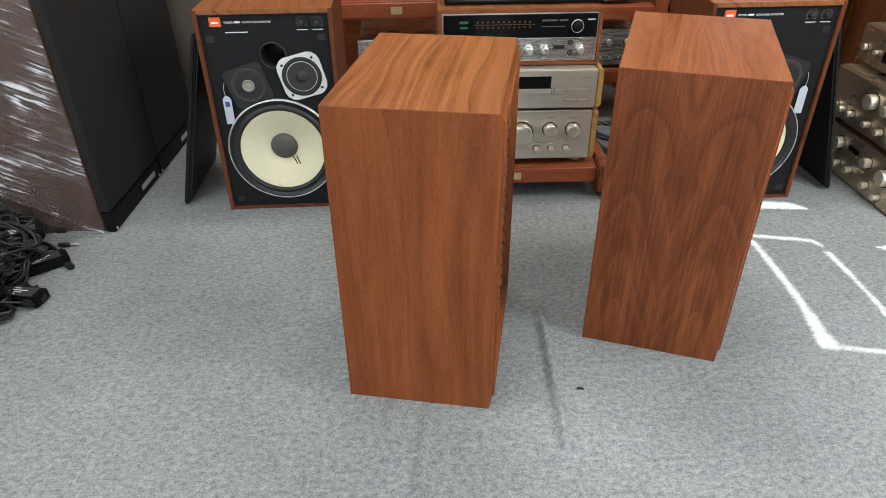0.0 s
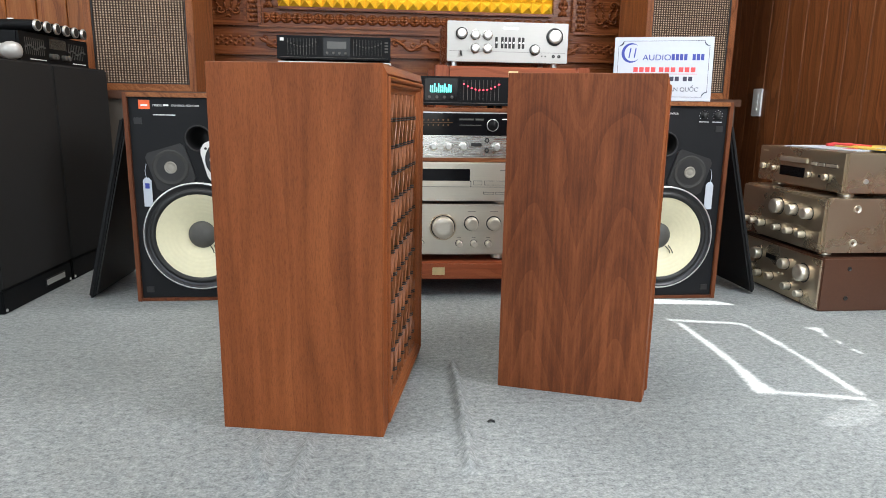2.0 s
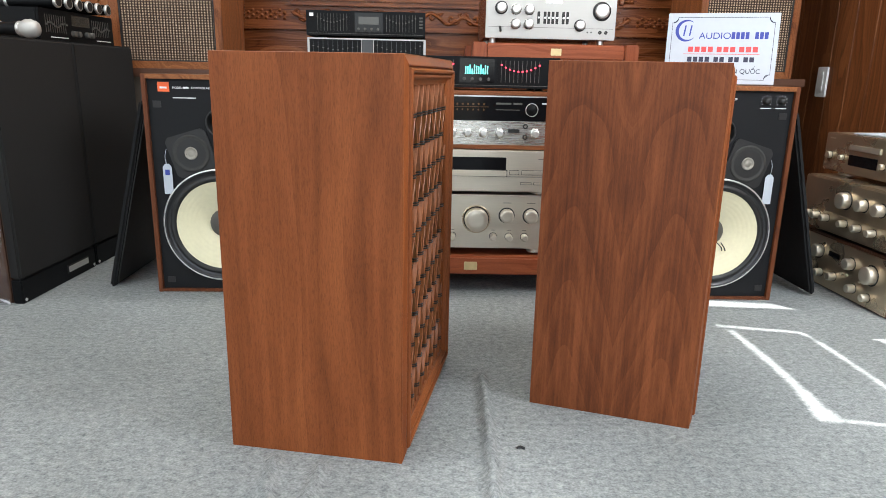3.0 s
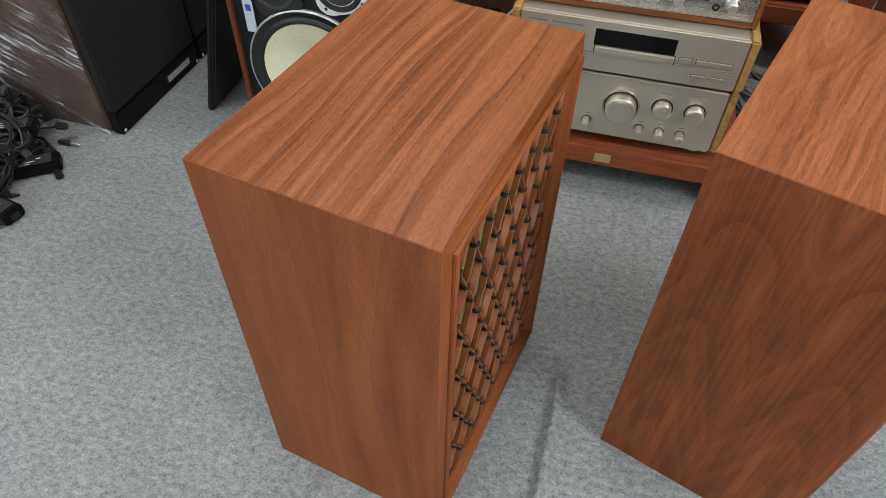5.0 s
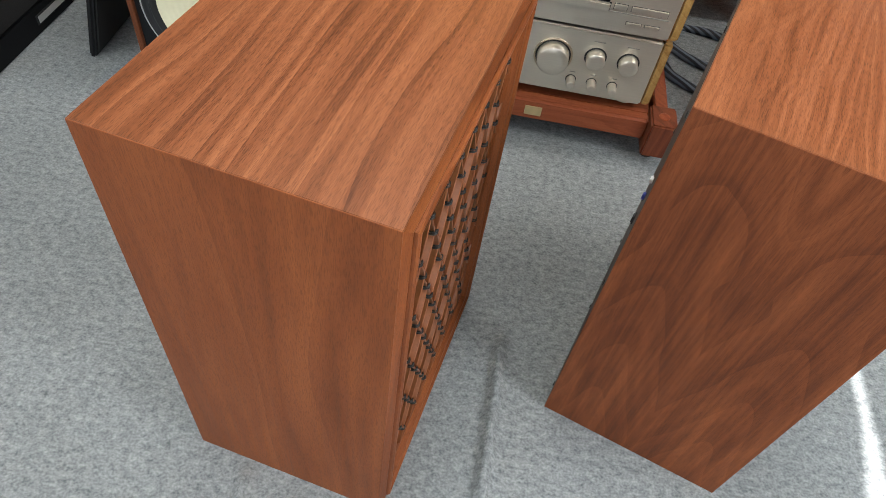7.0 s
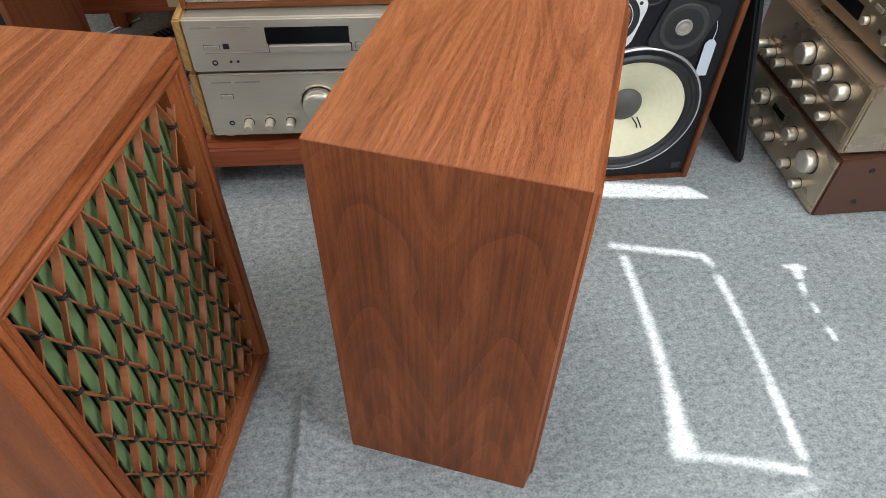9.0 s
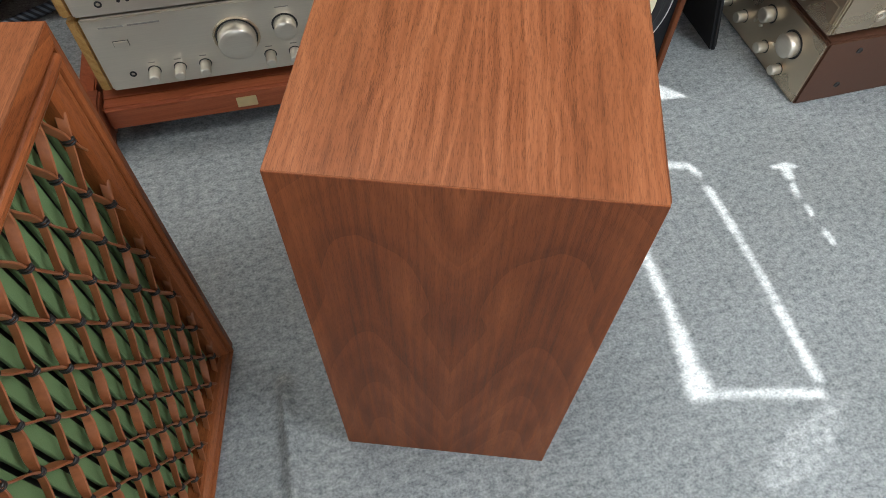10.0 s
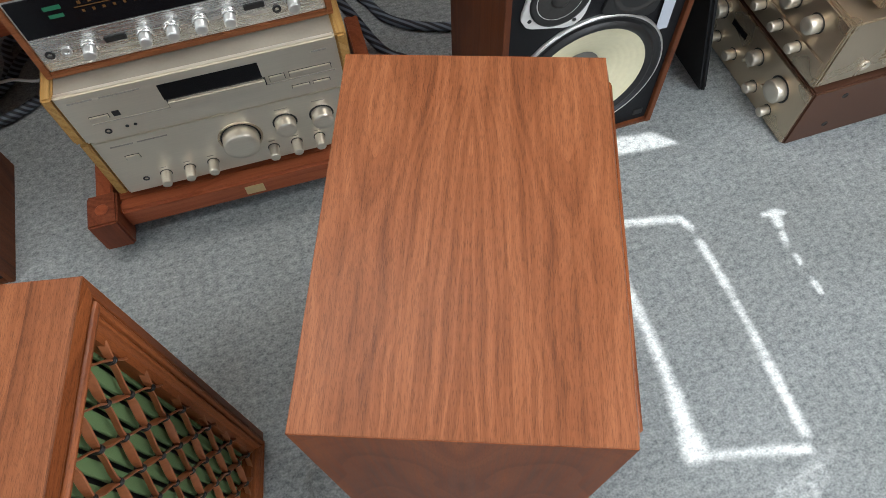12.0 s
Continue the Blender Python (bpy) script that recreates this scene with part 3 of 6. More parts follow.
def slab_with_slits():
    """The unseen shutter added in the east wall; its gaps are the traces that the sun draws on the floor."""
    s = SUN_WAY
    x = X1 + 0.03

    def back(p):
        k = (x - p[0]) / s.x
        return (p[1] + s.y * k, s.z * k)
    # strips on the floor: from, to, half width
    strips = [((1.094, 1.272), (1.096, 1.318), 0.0212), ((1.096, 1.318), (1.108, 1.40), 0.0132), ((1.108, 1.40), (1.116, 1.52), 0.0082), ((1.116, 1.52), (1.118, 1.738), 0.0072),
              ((1.095, 1.770), (1.292, 1.722), 0.0072), ((1.290, 1.722), (1.300, 1.690), 0.0062), ((1.300, 1.665), (1.303, 1.55), 0.0072), ((1.303, 1.545), (1.301, 1.47), 0.0045),
              ((1.301, 1.465), (1.297, 1.40), 0.0062), ((1.297, 1.395), (1.290, 1.255), 0.0082), ((1.118, 1.275), (1.20, 1.256), 0.0045), ((1.20, 1.256), (1.288, 1.232), 0.0072),
              ((1.448, 1.678), (1.500, 1.668), 0.0052), ((1.478, 1.682), (1.470, 1.640), 0.0092), ((1.468, 1.632), (1.462, 1.600), 0.0052), ((1.464, 1.575), (1.464, 1.55), 0.0045), ((1.466, 1.52), (1.468, 1.482), 0.0045)]
    quads = []
    for p, q, h in strips:
        d = Vector((q[0] - p[0], q[1] - p[1])).normalized()
        nrm = Vector((-d.y, d.x)) * h
        quads.append([back(c) for c in ((p[0] + nrm.x, p[1] + nrm.y), (q[0] + nrm.x, q[1] + nrm.y), (q[0] - nrm.x, q[1] - nrm.y), (p[0] - nrm.x, p[1] - nrm.y))])
    quads.append([back(c) for c in ((1.08, 1.930), (1.08, 1.988), (1.335, 1.942), (1.375, 1.898))])
    # grid of tiny holes, added for a soft, faint patch of sun
    for k in range(6):
        for j in range(6):
            px, py = 1.09 + 0.018 * k + 0.024 * j + 0.012 * (k % 2), 1.108 + 0.016 * k + 0.0048 * j
            quads.append([back(c) for c in ((px, py), (px, py + 0.0045), (px + 0.011, py + 0.0067), (px + 0.011, py + 0.0022))])

    def inside(y, z):
        for q in quads:
            sgn = []
            for i in range(4):
                (ay, az), (by_, bz) = q[i], q[(i + 1) % 4]
                sgn.append((by_ - ay) * (z - az) - (bz - az) * (y - ay))
            if all(v >= 0 for v in sgn) or all(v <= 0 for v in sgn):
                return True
        return False
    y0, y1, z0, z1 = WIN
    step = 0.004
    ny, nz = int((y1 - y0) / step), int((z1 - z0) / step)
    bm_ = bmesh.new()
    for j in range(nz):
        z = z0 + j * step
        run = None
        for i in range(ny + 1):
            solid = i < ny and not inside(y0 + (i + 0.5) * step, z + step / 2)
            if solid and run is None:
                run = i
            if not solid and run is not None:
                a, c = y0 + run * step, y0 + i * step
                bm_.faces.new([bm_.verts.new(v) for v in ((x, a, z), (x, c, z), (x, c, z + step), (x, a, z + step))])
                run = None
    return bm_


win = tagged(new("sun_mask"), "unseen added shutter, its gaps cut to shape the slits of sun", "window", kind="structure")
part("shutter", slab_with_slits(), BACKBOARD, win)
y0, y1, z0, z1 = WIN
fb = bmesh.new()
for q in ((y0 - 0.05, y0 + 0.01, z0 - 0.05, z1 + 0.05), (y1 - 0.01, y1 + 0.05, z0 - 0.05, z1 + 0.05), (y0, y1, z0 - 0.05, z0 + 0.01), (y0, y1, z1 - 0.01, z1 + 0.05)):
    box(X1 - 0.02, X1 - 0.001, q[0], q[1], q[2], q[3], bm=fb)
part("window_frame", fb, RED_Z, win)


# ---- the two loudspeakers with woven fronts ----
SP_D, SP_W, SP_H = 0.2935, 0.4295, 0.643


def woven_speaker(m, label, veneer, top_veneer):
    """Local x to the woven front, y along its width, z up; the origin at the near rear foot."""
    s = thing("woven_front_speaker", m, label, "loudspeaker", "pair of loudspeakers with woven fronts")
    D, W, H, T = SP_D, SP_W, SP_H, 0.019
    part("side_panel", box(0, D + 0.0003, -0.0003, T, 0, H - 0.0002, 0.0004, 1), veneer, s)
    part("side_panel", box(0, D + 0.0003, W - T, W + 0.0003, 0, H - 0.0002, 0.0004, 1), WALNUT_Z, s)
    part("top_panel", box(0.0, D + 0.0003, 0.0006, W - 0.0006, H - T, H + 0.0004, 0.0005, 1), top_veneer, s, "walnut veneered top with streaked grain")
    part("bottom_panel", box(0.004, D, T, W - T, 0.001, T), WALNUT_Y, s)
    part("back_panel", box(-0.0005, 0.012, T * 0.35, W - T * 0.35, T * 0.35, H - T * 0.35 - 0.012), BACKBOARD, s, "dark hardboard back panel with terminals")
    # mitred, chamfered lip round the front
    lip = [((0, 0), (W, 0)), ((W, 0), (W, H)), ((W, H), (0, H)), ((0, H), (0, 0))]
    cx, cz = W / 2, H / 2
    for (ya, za), (yb, zb) in lip:
        bmx = bmesh.new()

        def at(y, z, inset, x):
            return (x, y + (inset if y < cx else -inset), z + (inset if z < cz else -inset))
        prof = [(0.0, D - 0.0002), (0.0135, D + 0.0045), (0.0155, D + 0.0045), (0.0155, D - 0.012), (0.0, D - 0.012)]
        ra = [bmx.verts.new(at(ya, za, i, x)) for i, x in prof]
        rb = [bmx.verts.new(at(yb, zb, i, x)) for i, x in prof]
        for i in range(len(prof)):
            j = (i + 1) % len(prof)
            bmx.faces.new((ra[i], ra[j], rb[j], rb[i]))
        bmx.faces.new(ra[::-1]), bmx.faces.new(rb)
        bmesh.ops.recalc_face_normals(bmx, faces=bmx.faces)
        part("front_lip", bmx, WALNUT_EDGE if za == zb else WALNUT_Z, s)
    # stepped inner frame
    part("grille_backing", box(D - 0.050, D - 0.040, 0.03, W - 0.03, 0.03, H - 0.03), RUBBER, s, "black backing behind the green cloth")
    for k in range(-4, 17):
        y = 0.1045 + 0.02275 * k + 0.0115
        lo, hi = max(y - 0.0080, 0.040), min(y + 0.0080, W - 0.040)
        if hi - lo > 0.006:
            part("cloth_slat", box(D - 0.028, D - 0.0225, lo, hi, 0.035, H - 0.035, 0.001, 1), CLOTH_GREEN, s, "slat covered in green cloth")
    for (ya, za), (yb, zb) in lip:
        bmx = bmesh.new()
        prof = [(0.0182, D - 0.030), (0.0182, D + 0.0040), (0.0190, D + 0.0072), (0.0212, D + 0.0094), (0.0238, D + 0.0094), (0.0258, D + 0.0072), (0.0264, D + 0.0030),
                (0.0272, D + 0.0022), (0.0282, D + 0.0046), (0.0304, D + 0.0058), (0.0326, D + 0.0046), (0.0336, D + 0.0010), (0.0360, D - 0.0030), (0.0440, D - 0.0060), (0.0445, D - 0.030)]
        ra = [bmx.verts.new((x, ya + (i if ya < cx else -i), za + (i if za < cz else -i))) for i, x in prof]
        rb = [bmx.verts.new((x, yb + (i if yb < cx else -i), zb + (i if zb < cz else -i))) for i, x in prof]
        for i in range(len(prof)):
            j = (i + 1) % len(prof)
            bmx.faces.new((ra[i], ra[j], rb[j], rb[i]))
        bmx.faces.new(ra[::-1]), bmx.faces.new(rb)
        bmesh.ops.recalc_face_normals(bmx, faces=bmx.faces)
        part("grille_frame", bmx, WALNUT_EDGE if za == zb else WALNUT_Z, s)
    # the straps stand on edge and run in zigzags; neighbours are bound together where they meet
    ya, yb, za, zb = 0.040, W - 0.040, 0.040, H - 0.040
    dy, dz, y0, z0 = 0.0455, 0.0482, 0.1045, 0.5518

    def strap_runs(k):
        """Strap k swings between two columns of meeting points; gives its stretches inside the opening."""
        runs, run = [], []
        for i in range(-12 * 12, 12 * 2 + 1):
            z, u = z0 + dz * i / 12, i / 12
            tri_ = abs((u % 2.0) - 1.0) * 2 - 1
            swing = 0.55 * math.cos(math.pi * u) + 0.45 * tri_
            near = abs(math.cos(math.pi * u))
            y = y0 + dy * (0.5 * k + 0.25) + (-1 if k % 2 == 0 else 1) * (dy / 4 - 0.0013) * swing
            if ya <= y <= yb and za <= z <= zb:
                lean = 0.0016 * math.sin(math.pi * u)
                run.append((y, z, 0.0050 - 0.0005 * near ** 6, D - 0.0085 + 0.0009 * math.sin(2.3 * k + 0.9 * u), lean))
            elif run:
                runs.append(run)
                run = []
        return runs + ([run] if run else [])

    def strap_mesh(run):
        bmx = bmesh.new()
        prev = None
        for i, (y, z, half, x, lean) in enumerate(run):
            a_, c_ = run[max(i - 1, 0)], run[min(i + 1, len(run) - 1)]
            d = Vector((0, c_[0] - a_[0], c_[1] - a_[1])).normalized()
            nv = Vector((0, d.z, -d.y))
            ring = [bmx.verts.new(Vector((x + f * half, y, z)) + nv * (0.00115 * g + lean * f)) for f, g in ((1, 0), (0.8, 1), (-0.8, 1), (-1, 0), (-0.8, -1), (0.8, -1))]
            if prev:
                for j in range(6):
                    bmx.faces.new((prev[j], prev[(j + 1) % 6], ring[(j + 1) % 6], ring[j]))
            else:
                bmx.faces.new(ring[::-1])
            prev = ring
        bmx.faces.new(prev)
        bmesh.ops.recalc_face_normals(bmx, faces=bmx.faces)
        return bmx
    for k in range(-4, 16):
        for run in strap_runs(k):
            if len(run) > 3:
                part("strap", strap_mesh(run), STRAP, s, "tan leather strap on edge")
    first = {}
    for r in range(-1, 12):
        z = z0 - dz * r
        for j in range(-3, 10):
            y = y0 + dy * j + (dy / 2 if r % 2 else 0)
            if not (ya + 0.004 < y < yb - 0.004 and za + 0.010 < z < zb - 0.010):
                continue
            if not first:
                bmx = bmesh.new()
                for k in (0.0020, -0.0020):
                    ring = [2 * math.pi * i / 8 for i in range(8)]
                    join(bmx, tube([(D - 0.0085 + 0.0054 * math.cos(q), 0.0037 * math.sin(q), k + 0.0008 * math.cos(q)) for q in ring], 0.0015, 5, True))
                o = part("tie", bmx, STRAP_TIE, s, "black binding tie", smooth=True)
                first["tie"] = o.data
            else:
                o = new("tie", first["tie"])
                o.parent = s
            o.matrix_basis = Matrix.Translation((0, y, z))
    # terminals in the back panel
    tri = bmesh.new()
    v = [tri.verts.new(p) for p in ((-0.002, 0.200, 0.40), (-0.002, 0.224, 0.41), (-0.002, 0.215, 0.52))]
    tri.faces.new(v[::-1])
    part("label_plate", tri, WALNUT_Z, s, "narrow brown triangular plate")
    part("terminal", box(-0.005, 0.0, 0.168, 0.180, 0.391, 0.401, 0.002), WHITE_PLASTIC, s, "white plastic terminal")
    part("terminal", box(-0.005, 0.0, 0.163, 0.173, 0.362, 0.375, 0.002), INK_BLUE, s, "blue plastic terminal")
    part("socket", box(-0.003, 0.0, 0.159, 0.175, 0.314, 0.331, 0.0015), DARK_GREY, s, "small metal socket")
    part("socket_hole", box(-0.0045, 0.0, 0.162, 0.172, 0.317, 0.328), RUBBER, s)
    for y in (0.03, W / 2, W - 0.03):
        for z in (0.03, H / 2, H - 0.03):
            part("screw", lathe([(0, 0.002), (0.004, 0.0015), (0.0045, 0)], 8, (-0.001, y, z), "-x"), RUBBER, s)
    return s


woven_speaker(pose(0.002, 1.201, 0, 0, 0, -12.1), "walnut loudspeaker with strap-woven front over green cloth, on carpet", WALNUT_Z, WALNUT_Y)
woven_speaker(pose(0.5345, 1.3515, 0, 0, 0, -20.67), "walnut loudspeaker with figured veneer, dark back panel with terminals, on carpet", WALNUT_BOOK_SHADED, WALNUT_BOOK_TOP)


# ---- monitor loudspeakers ----
def monitor_speaker(m, mirror, label):
    """Local x to the right along the front, y into the cabinet, origin at the front's lower left."""
    W, D, H, T = 0.370, 0.305, 0.603, 0.012
    s = thing("monitor_speaker", m, label, "loudspeaker", "pair of black-fronted monitor loudspeakers")

    def mx(x):
        return W - x if mirror else x
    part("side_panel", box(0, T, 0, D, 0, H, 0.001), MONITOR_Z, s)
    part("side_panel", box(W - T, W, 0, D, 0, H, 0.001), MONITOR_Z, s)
    # top coloured about twice as light as the side panels
    part("top_panel", box(0.0008, W - 0.0008, 0.0005, D, H - T, H + 0.0005, 0.001), TEAK_Y, s, "honey-brown wood top, lighter than the side panels")
    part("bottom_panel", box(T, W - T, 0.0015, D, 0.001, 0.009), MONITOR_Z, s)
    part("back_panel", box(T, W - T, D - 0.012, D - 0.001, T, H - T), BACKBOARD, s)
    bf = bmesh.new()
    for hx, hz, hr, zl, zh in ((mx(0.186), 0.194, 0.139, 0.0085, 0.352), (mx(0.197), 0.478, 0.0335, 0.352, H - T)):
        xl, xh = T, W - T
        ang = sorted([2 * math.pi * i / 48 for i in range(48)] + [math.atan2(z - hz, x - hx) % (2 * math.pi) for x in (xl, xh) for z in (zl, zh)])
        inner, outer = [], []
        for t in ang:
            c_, s_ = math.cos(t), math.sin(t)
            k = min([((xh if c_ > 0 else xl) - hx) / c_ if abs(c_) > 1e-9 else 9, ((zh if s_ > 0 else zl) - hz) / s_ if abs(s_) > 1e-9 else 9])
            inner.append((hx + hr * c_, hz + hr * s_))
            outer.append((hx + k * c_, hz + k * s_))
        n_ = len(ang)
        vi, vo = [bf.verts.new((x, 0.010, z)) for x, z in inner], [bf.verts.new((x, 0.010, z)) for x, z in outer]
        vb = [bf.verts.new((x, 0.026, z)) for x, z in inner]
        for i in range(n_):
            j = (i + 1) % n_
            bf.faces.new((vi[i], vi[j], vo[j], vo[i])), bf.faces.new((vi[i], vb[i], vb[j], vi[j]))
    bmesh.ops.recalc_face_normals(bf, faces=bf.faces)
    part("baffle", bf, BAFFLE, s, "matt black baffle")
    # woofer
    wx, wz = mx(0.186), 0.194
    w = part("woofer_frame", lathe([(0.158, 0), (0.158, 0.005), (0.155, 0.007), (0.150, 0.006), (0.149, 0.002), (0.142, 0.004), (0.138, 0.001)], 56, (wx, 0.010, wz)), RING, s, "dark ring of the large woofer", True)
    part("surround", lathe([(0.142, 0.002), (0.137, 0.009), (0.130, 0.010), (0.124, 0.003)], 56, (wx, 0.010, wz)), RUBBER, w, "", True)
    prof = [(0.1245, 0.003)]
    for i in range(1, 25):
        t = i / 24
        r = 0.1245 - t * (0.1245 - 0.036)
        ridge = 0.0007 * (1 if i % 3 == 0 else 0) if 0.06 < r < 0.115 else 0
        prof.append((r, 0.003 - 0.034 * t ** 1.15 + ridge))
    part("cone", lathe(prof, 56, (wx, 0.010, wz)), CONE, w, "cream coated paper cone with fine rings", True)
    part("dust_cap", lathe([(0.041, -0.030), (0.038, -0.024), (0.028, -0.017), (0.014, -0.013), (0, -0.012)], 32, (wx, 0.010, wz)), CAP, w, "", True)
    for k in (-1, 1):
        part("lead_wire", tube([(wx + 0.028 + 0.006 * k, 0.030, wz - 0.030), (wx + 0.036 + 0.004 * k, 0.020, wz - 0.042), (wx + 0.040 + 0.005 * k, 0.020, wz - 0.052)], 0.0016, 6), RUBBER, w)
    part("edge_light_ring", lathe([(0.1595, 0), (0.1595, 0.0055), (0.1568, 0.0078), (0.1550, 0.0072)], 56, (wx, 0.010, wz)), ALU, w, "", True)
    # port
    px, pz = mx(0.197), 0.478
    part("port", lathe([(0.0375, 0), (0.0375, 0.003), (0.0345, 0.004), (0.033, 0.001), (0.032, -0.012), (0.031, -0.12), (0, -0.121)], 32, (px, 0.010, pz)), RUBBER, s, "round bass port", True)
    # tweeter on a turned plate
    tx, tz = mx(0.117), 0.395
    a = radians(17 if not mirror else -17)
    pts = []
    for i in range(4):
        ang = a + math.pi / 4 + i * math.pi / 2
        for da in (-0.10, 0.10):
            pts.append((tx + 0.074 * math.cos(ang + da), tz + 0.074 * math.sin(ang + da)))
    tw = part("tweeter_plate", prism(pts, 0.004, 0.0101, 0.001), RUBBER, s, "dark square tweeter plate")
    part("tweeter_cone", lathe([(0.051, 0.005), (0.050, 0.0085), (0.045, 0.0075), (0.020, 0.001), (0.0185, 0.004), (0.016, 0.006), (0.0, 0.0062)], 36, (tx, 0.010, tz)), CONE_DARK, tw, "", True)
    part("tweeter_ring", lathe([(0.0175, 0.005), (0.016, 0.0085), (0.013, 0.005), (0.007, 0.006), (0, 0.0085)], 24, (tx, 0.009, tz)), TEXT_GREY, tw, "", True)
    # midrange with a pale cast frame
    gx, gz = mx(0.270), 0.418
    pts = []
    for i in range(4):
        ang = radians(45 + (14 if not mirror else -14)) + i * math.pi / 2
        for da, rr in ((-0.30, 0.070), (-0.12, 0.074), (0.12, 0.074), (0.30, 0.070)):
            pts.append((gx + rr * math.cos(ang + da), gz + rr * math.sin(ang + da)))
    mf = part("midrange_frame", prism(pts, 0.0035, 0.0102, 0.0012), FRAME_WHITE, s, "pale cast midrange frame")
    part("surround", lathe([(0.0555, 0.0066), (0.0555, 0.0085), (0.050, 0.0098), (0.042, 0.006), (0.040, 0.0068)], 40, (gx, 0.010, gz)), RUBBER, mf, "", True)
    part("cone", lathe([(0.0415, 0.0070), (0.030, 0.0068), (0.016, 0.0067)], 40, (gx, 0.010, gz)), CONE_DARK, mf, "", True)
    part("dust_cap", lathe([(0.017, 0.0066), (0.015, 0.011), (0.009, 0.014), (0, 0.015)], 24, (gx, 0.010, gz)), CONE_DARK, mf, "", True)
    for i in range(4):
        ang = radians(45 + (14 if not mirror else -14)) + i * math.pi / 2
        part("screw", lathe([(0.004, 0), (0.0035, 0.0014), (0, 0.0016)], 10, (gx + 0.062 * math.cos(ang), 0.0036, gz + 0.062 * math.sin(ang))), RUBBER, mf)
    # emblem, lettering, level knobs
    part("emblem", box(0.040, 0.070, 0.0085, 0.0101, 0.558, 0.583), ORANGE, s, "plain orange emblem plate")
    part("emblem_mark", box(0.046, 0.064, 0.0078, 0.0086, 0.566, 0.571), INK_WHITE, s)
    words("MODEL", 0.0078, 0.078, 0.0098, 0.566, INK_WHITE, s)
    part("number_bar", box(0.106, 0.121, 0.0095, 0.0101, 0.5665, 0.5715), INK_WHITE, s)
    words("CONTROL MONITOR", 0.0078, 0.128, 0.0098, 0.566, INK_WHITE, s)
    part("text_bar", box(0.078, 0.138, 0.0095, 0.0101, 0.541, 0.5435), INK_WHITE, s)
    for k in (0.285, 0.327):
        kn = part("level_knob", lathe([(0.0105, 0), (0.0105, 0.002), (0.0085, 0.003), (0.008, 0.011), (0.0072, 0.012), (0, 0.012)], 20, (k, 0.010, 0.565)), RUBBER, s, "small black level knob", True)
        for i in range(9):
            ang = radians(-130 + i * 32.5 + 90)
            part("scale_dot", box(k + 0.0145 * math.cos(ang) - 0.0008, k + 0.0145 * math.cos(ang) + 0.0008, 0.0094, 0.0101, 0.565 + 0.0145 * math.sin(ang) - 0.0008, 0.565 + 0.0145 * math.sin(ang) + 0.0008), INK_WHITE, kn)
        part("text_bar", box(k - 0.015, k + 0.015, 0.0095, 0.0101, 0.5445, 0.5465), INK_WHITE, s)
    for x, z in ((0.035, 0.525), (W - 0.035, 0.525), (0.035, 0.035), (W - 0.035, 0.035)):
        part("fastener_pad", box(x - 0.011, x + 0.011, 0.0075, 0.0101, z - 0.009, z + 0.009, 0.001), RUBBER, s)
    # hanging price tag
    gx = mx(0.050)
    tag = prism([(gx - 0.012, 0.283), (gx + 0.012, 0.283), (gx + 0.012, 0.357), (gx + 0.005, 0.366), (gx - 0.005, 0.366), (gx - 0.012, 0.357)], 0.0035, 0.0045)
    tg = part("tag", tag, PAPER, s, "blank white hanging tag")
    part("string", tube([(gx, 0.003, 0.360), (gx + (0.004 if mirror else -0.004), 0.005, 0.385), (gx, 0.0065, 0.405)], 0.0008, 5), PAPER, tg)
    if not mirror:
        part("sticker", box(gx - 0.006, gx + 0.006, 0.0028, 0.0036, 0.335, 0.350), INK_BLUE, tg, "small blue sticker")
    return s


monitor_speaker(pose(-0.418, 2.022, 0), False, "monitor loudspeaker with cream woofer and black baffle, on carpet")
monitor_speaker(pose(0.974, 1.977, 0), True, "monitor loudspeaker with cream woofer, carrying a printed sign")


def loose_grille(m, label):
    """A black cloth grille frame leaning on its long edge; local x is thickness."""
    s = thing("loose_grille", m, label, "speaker grille", "loose black grilles")
    part("cloth", box(0, 0.016, 0, 0.34, 0, 0.545, 0.006, 3), GRILLE_BLACK, s)
    part("frame", box(0.0165, 0.020, 0.012, 0.328, 0.012, 0.533), RUBBER, s)
    return s


loose_grille(pose(-0.573, 2.058, 0.004, 0, 14.0, -1), "black cloth grille leaning against the monitor's side")
loose_grille(pose(1.483, 2.007, 0.006, 0, -14.0, 0), "black cloth grille leaning against the monitor by the amplifiers")


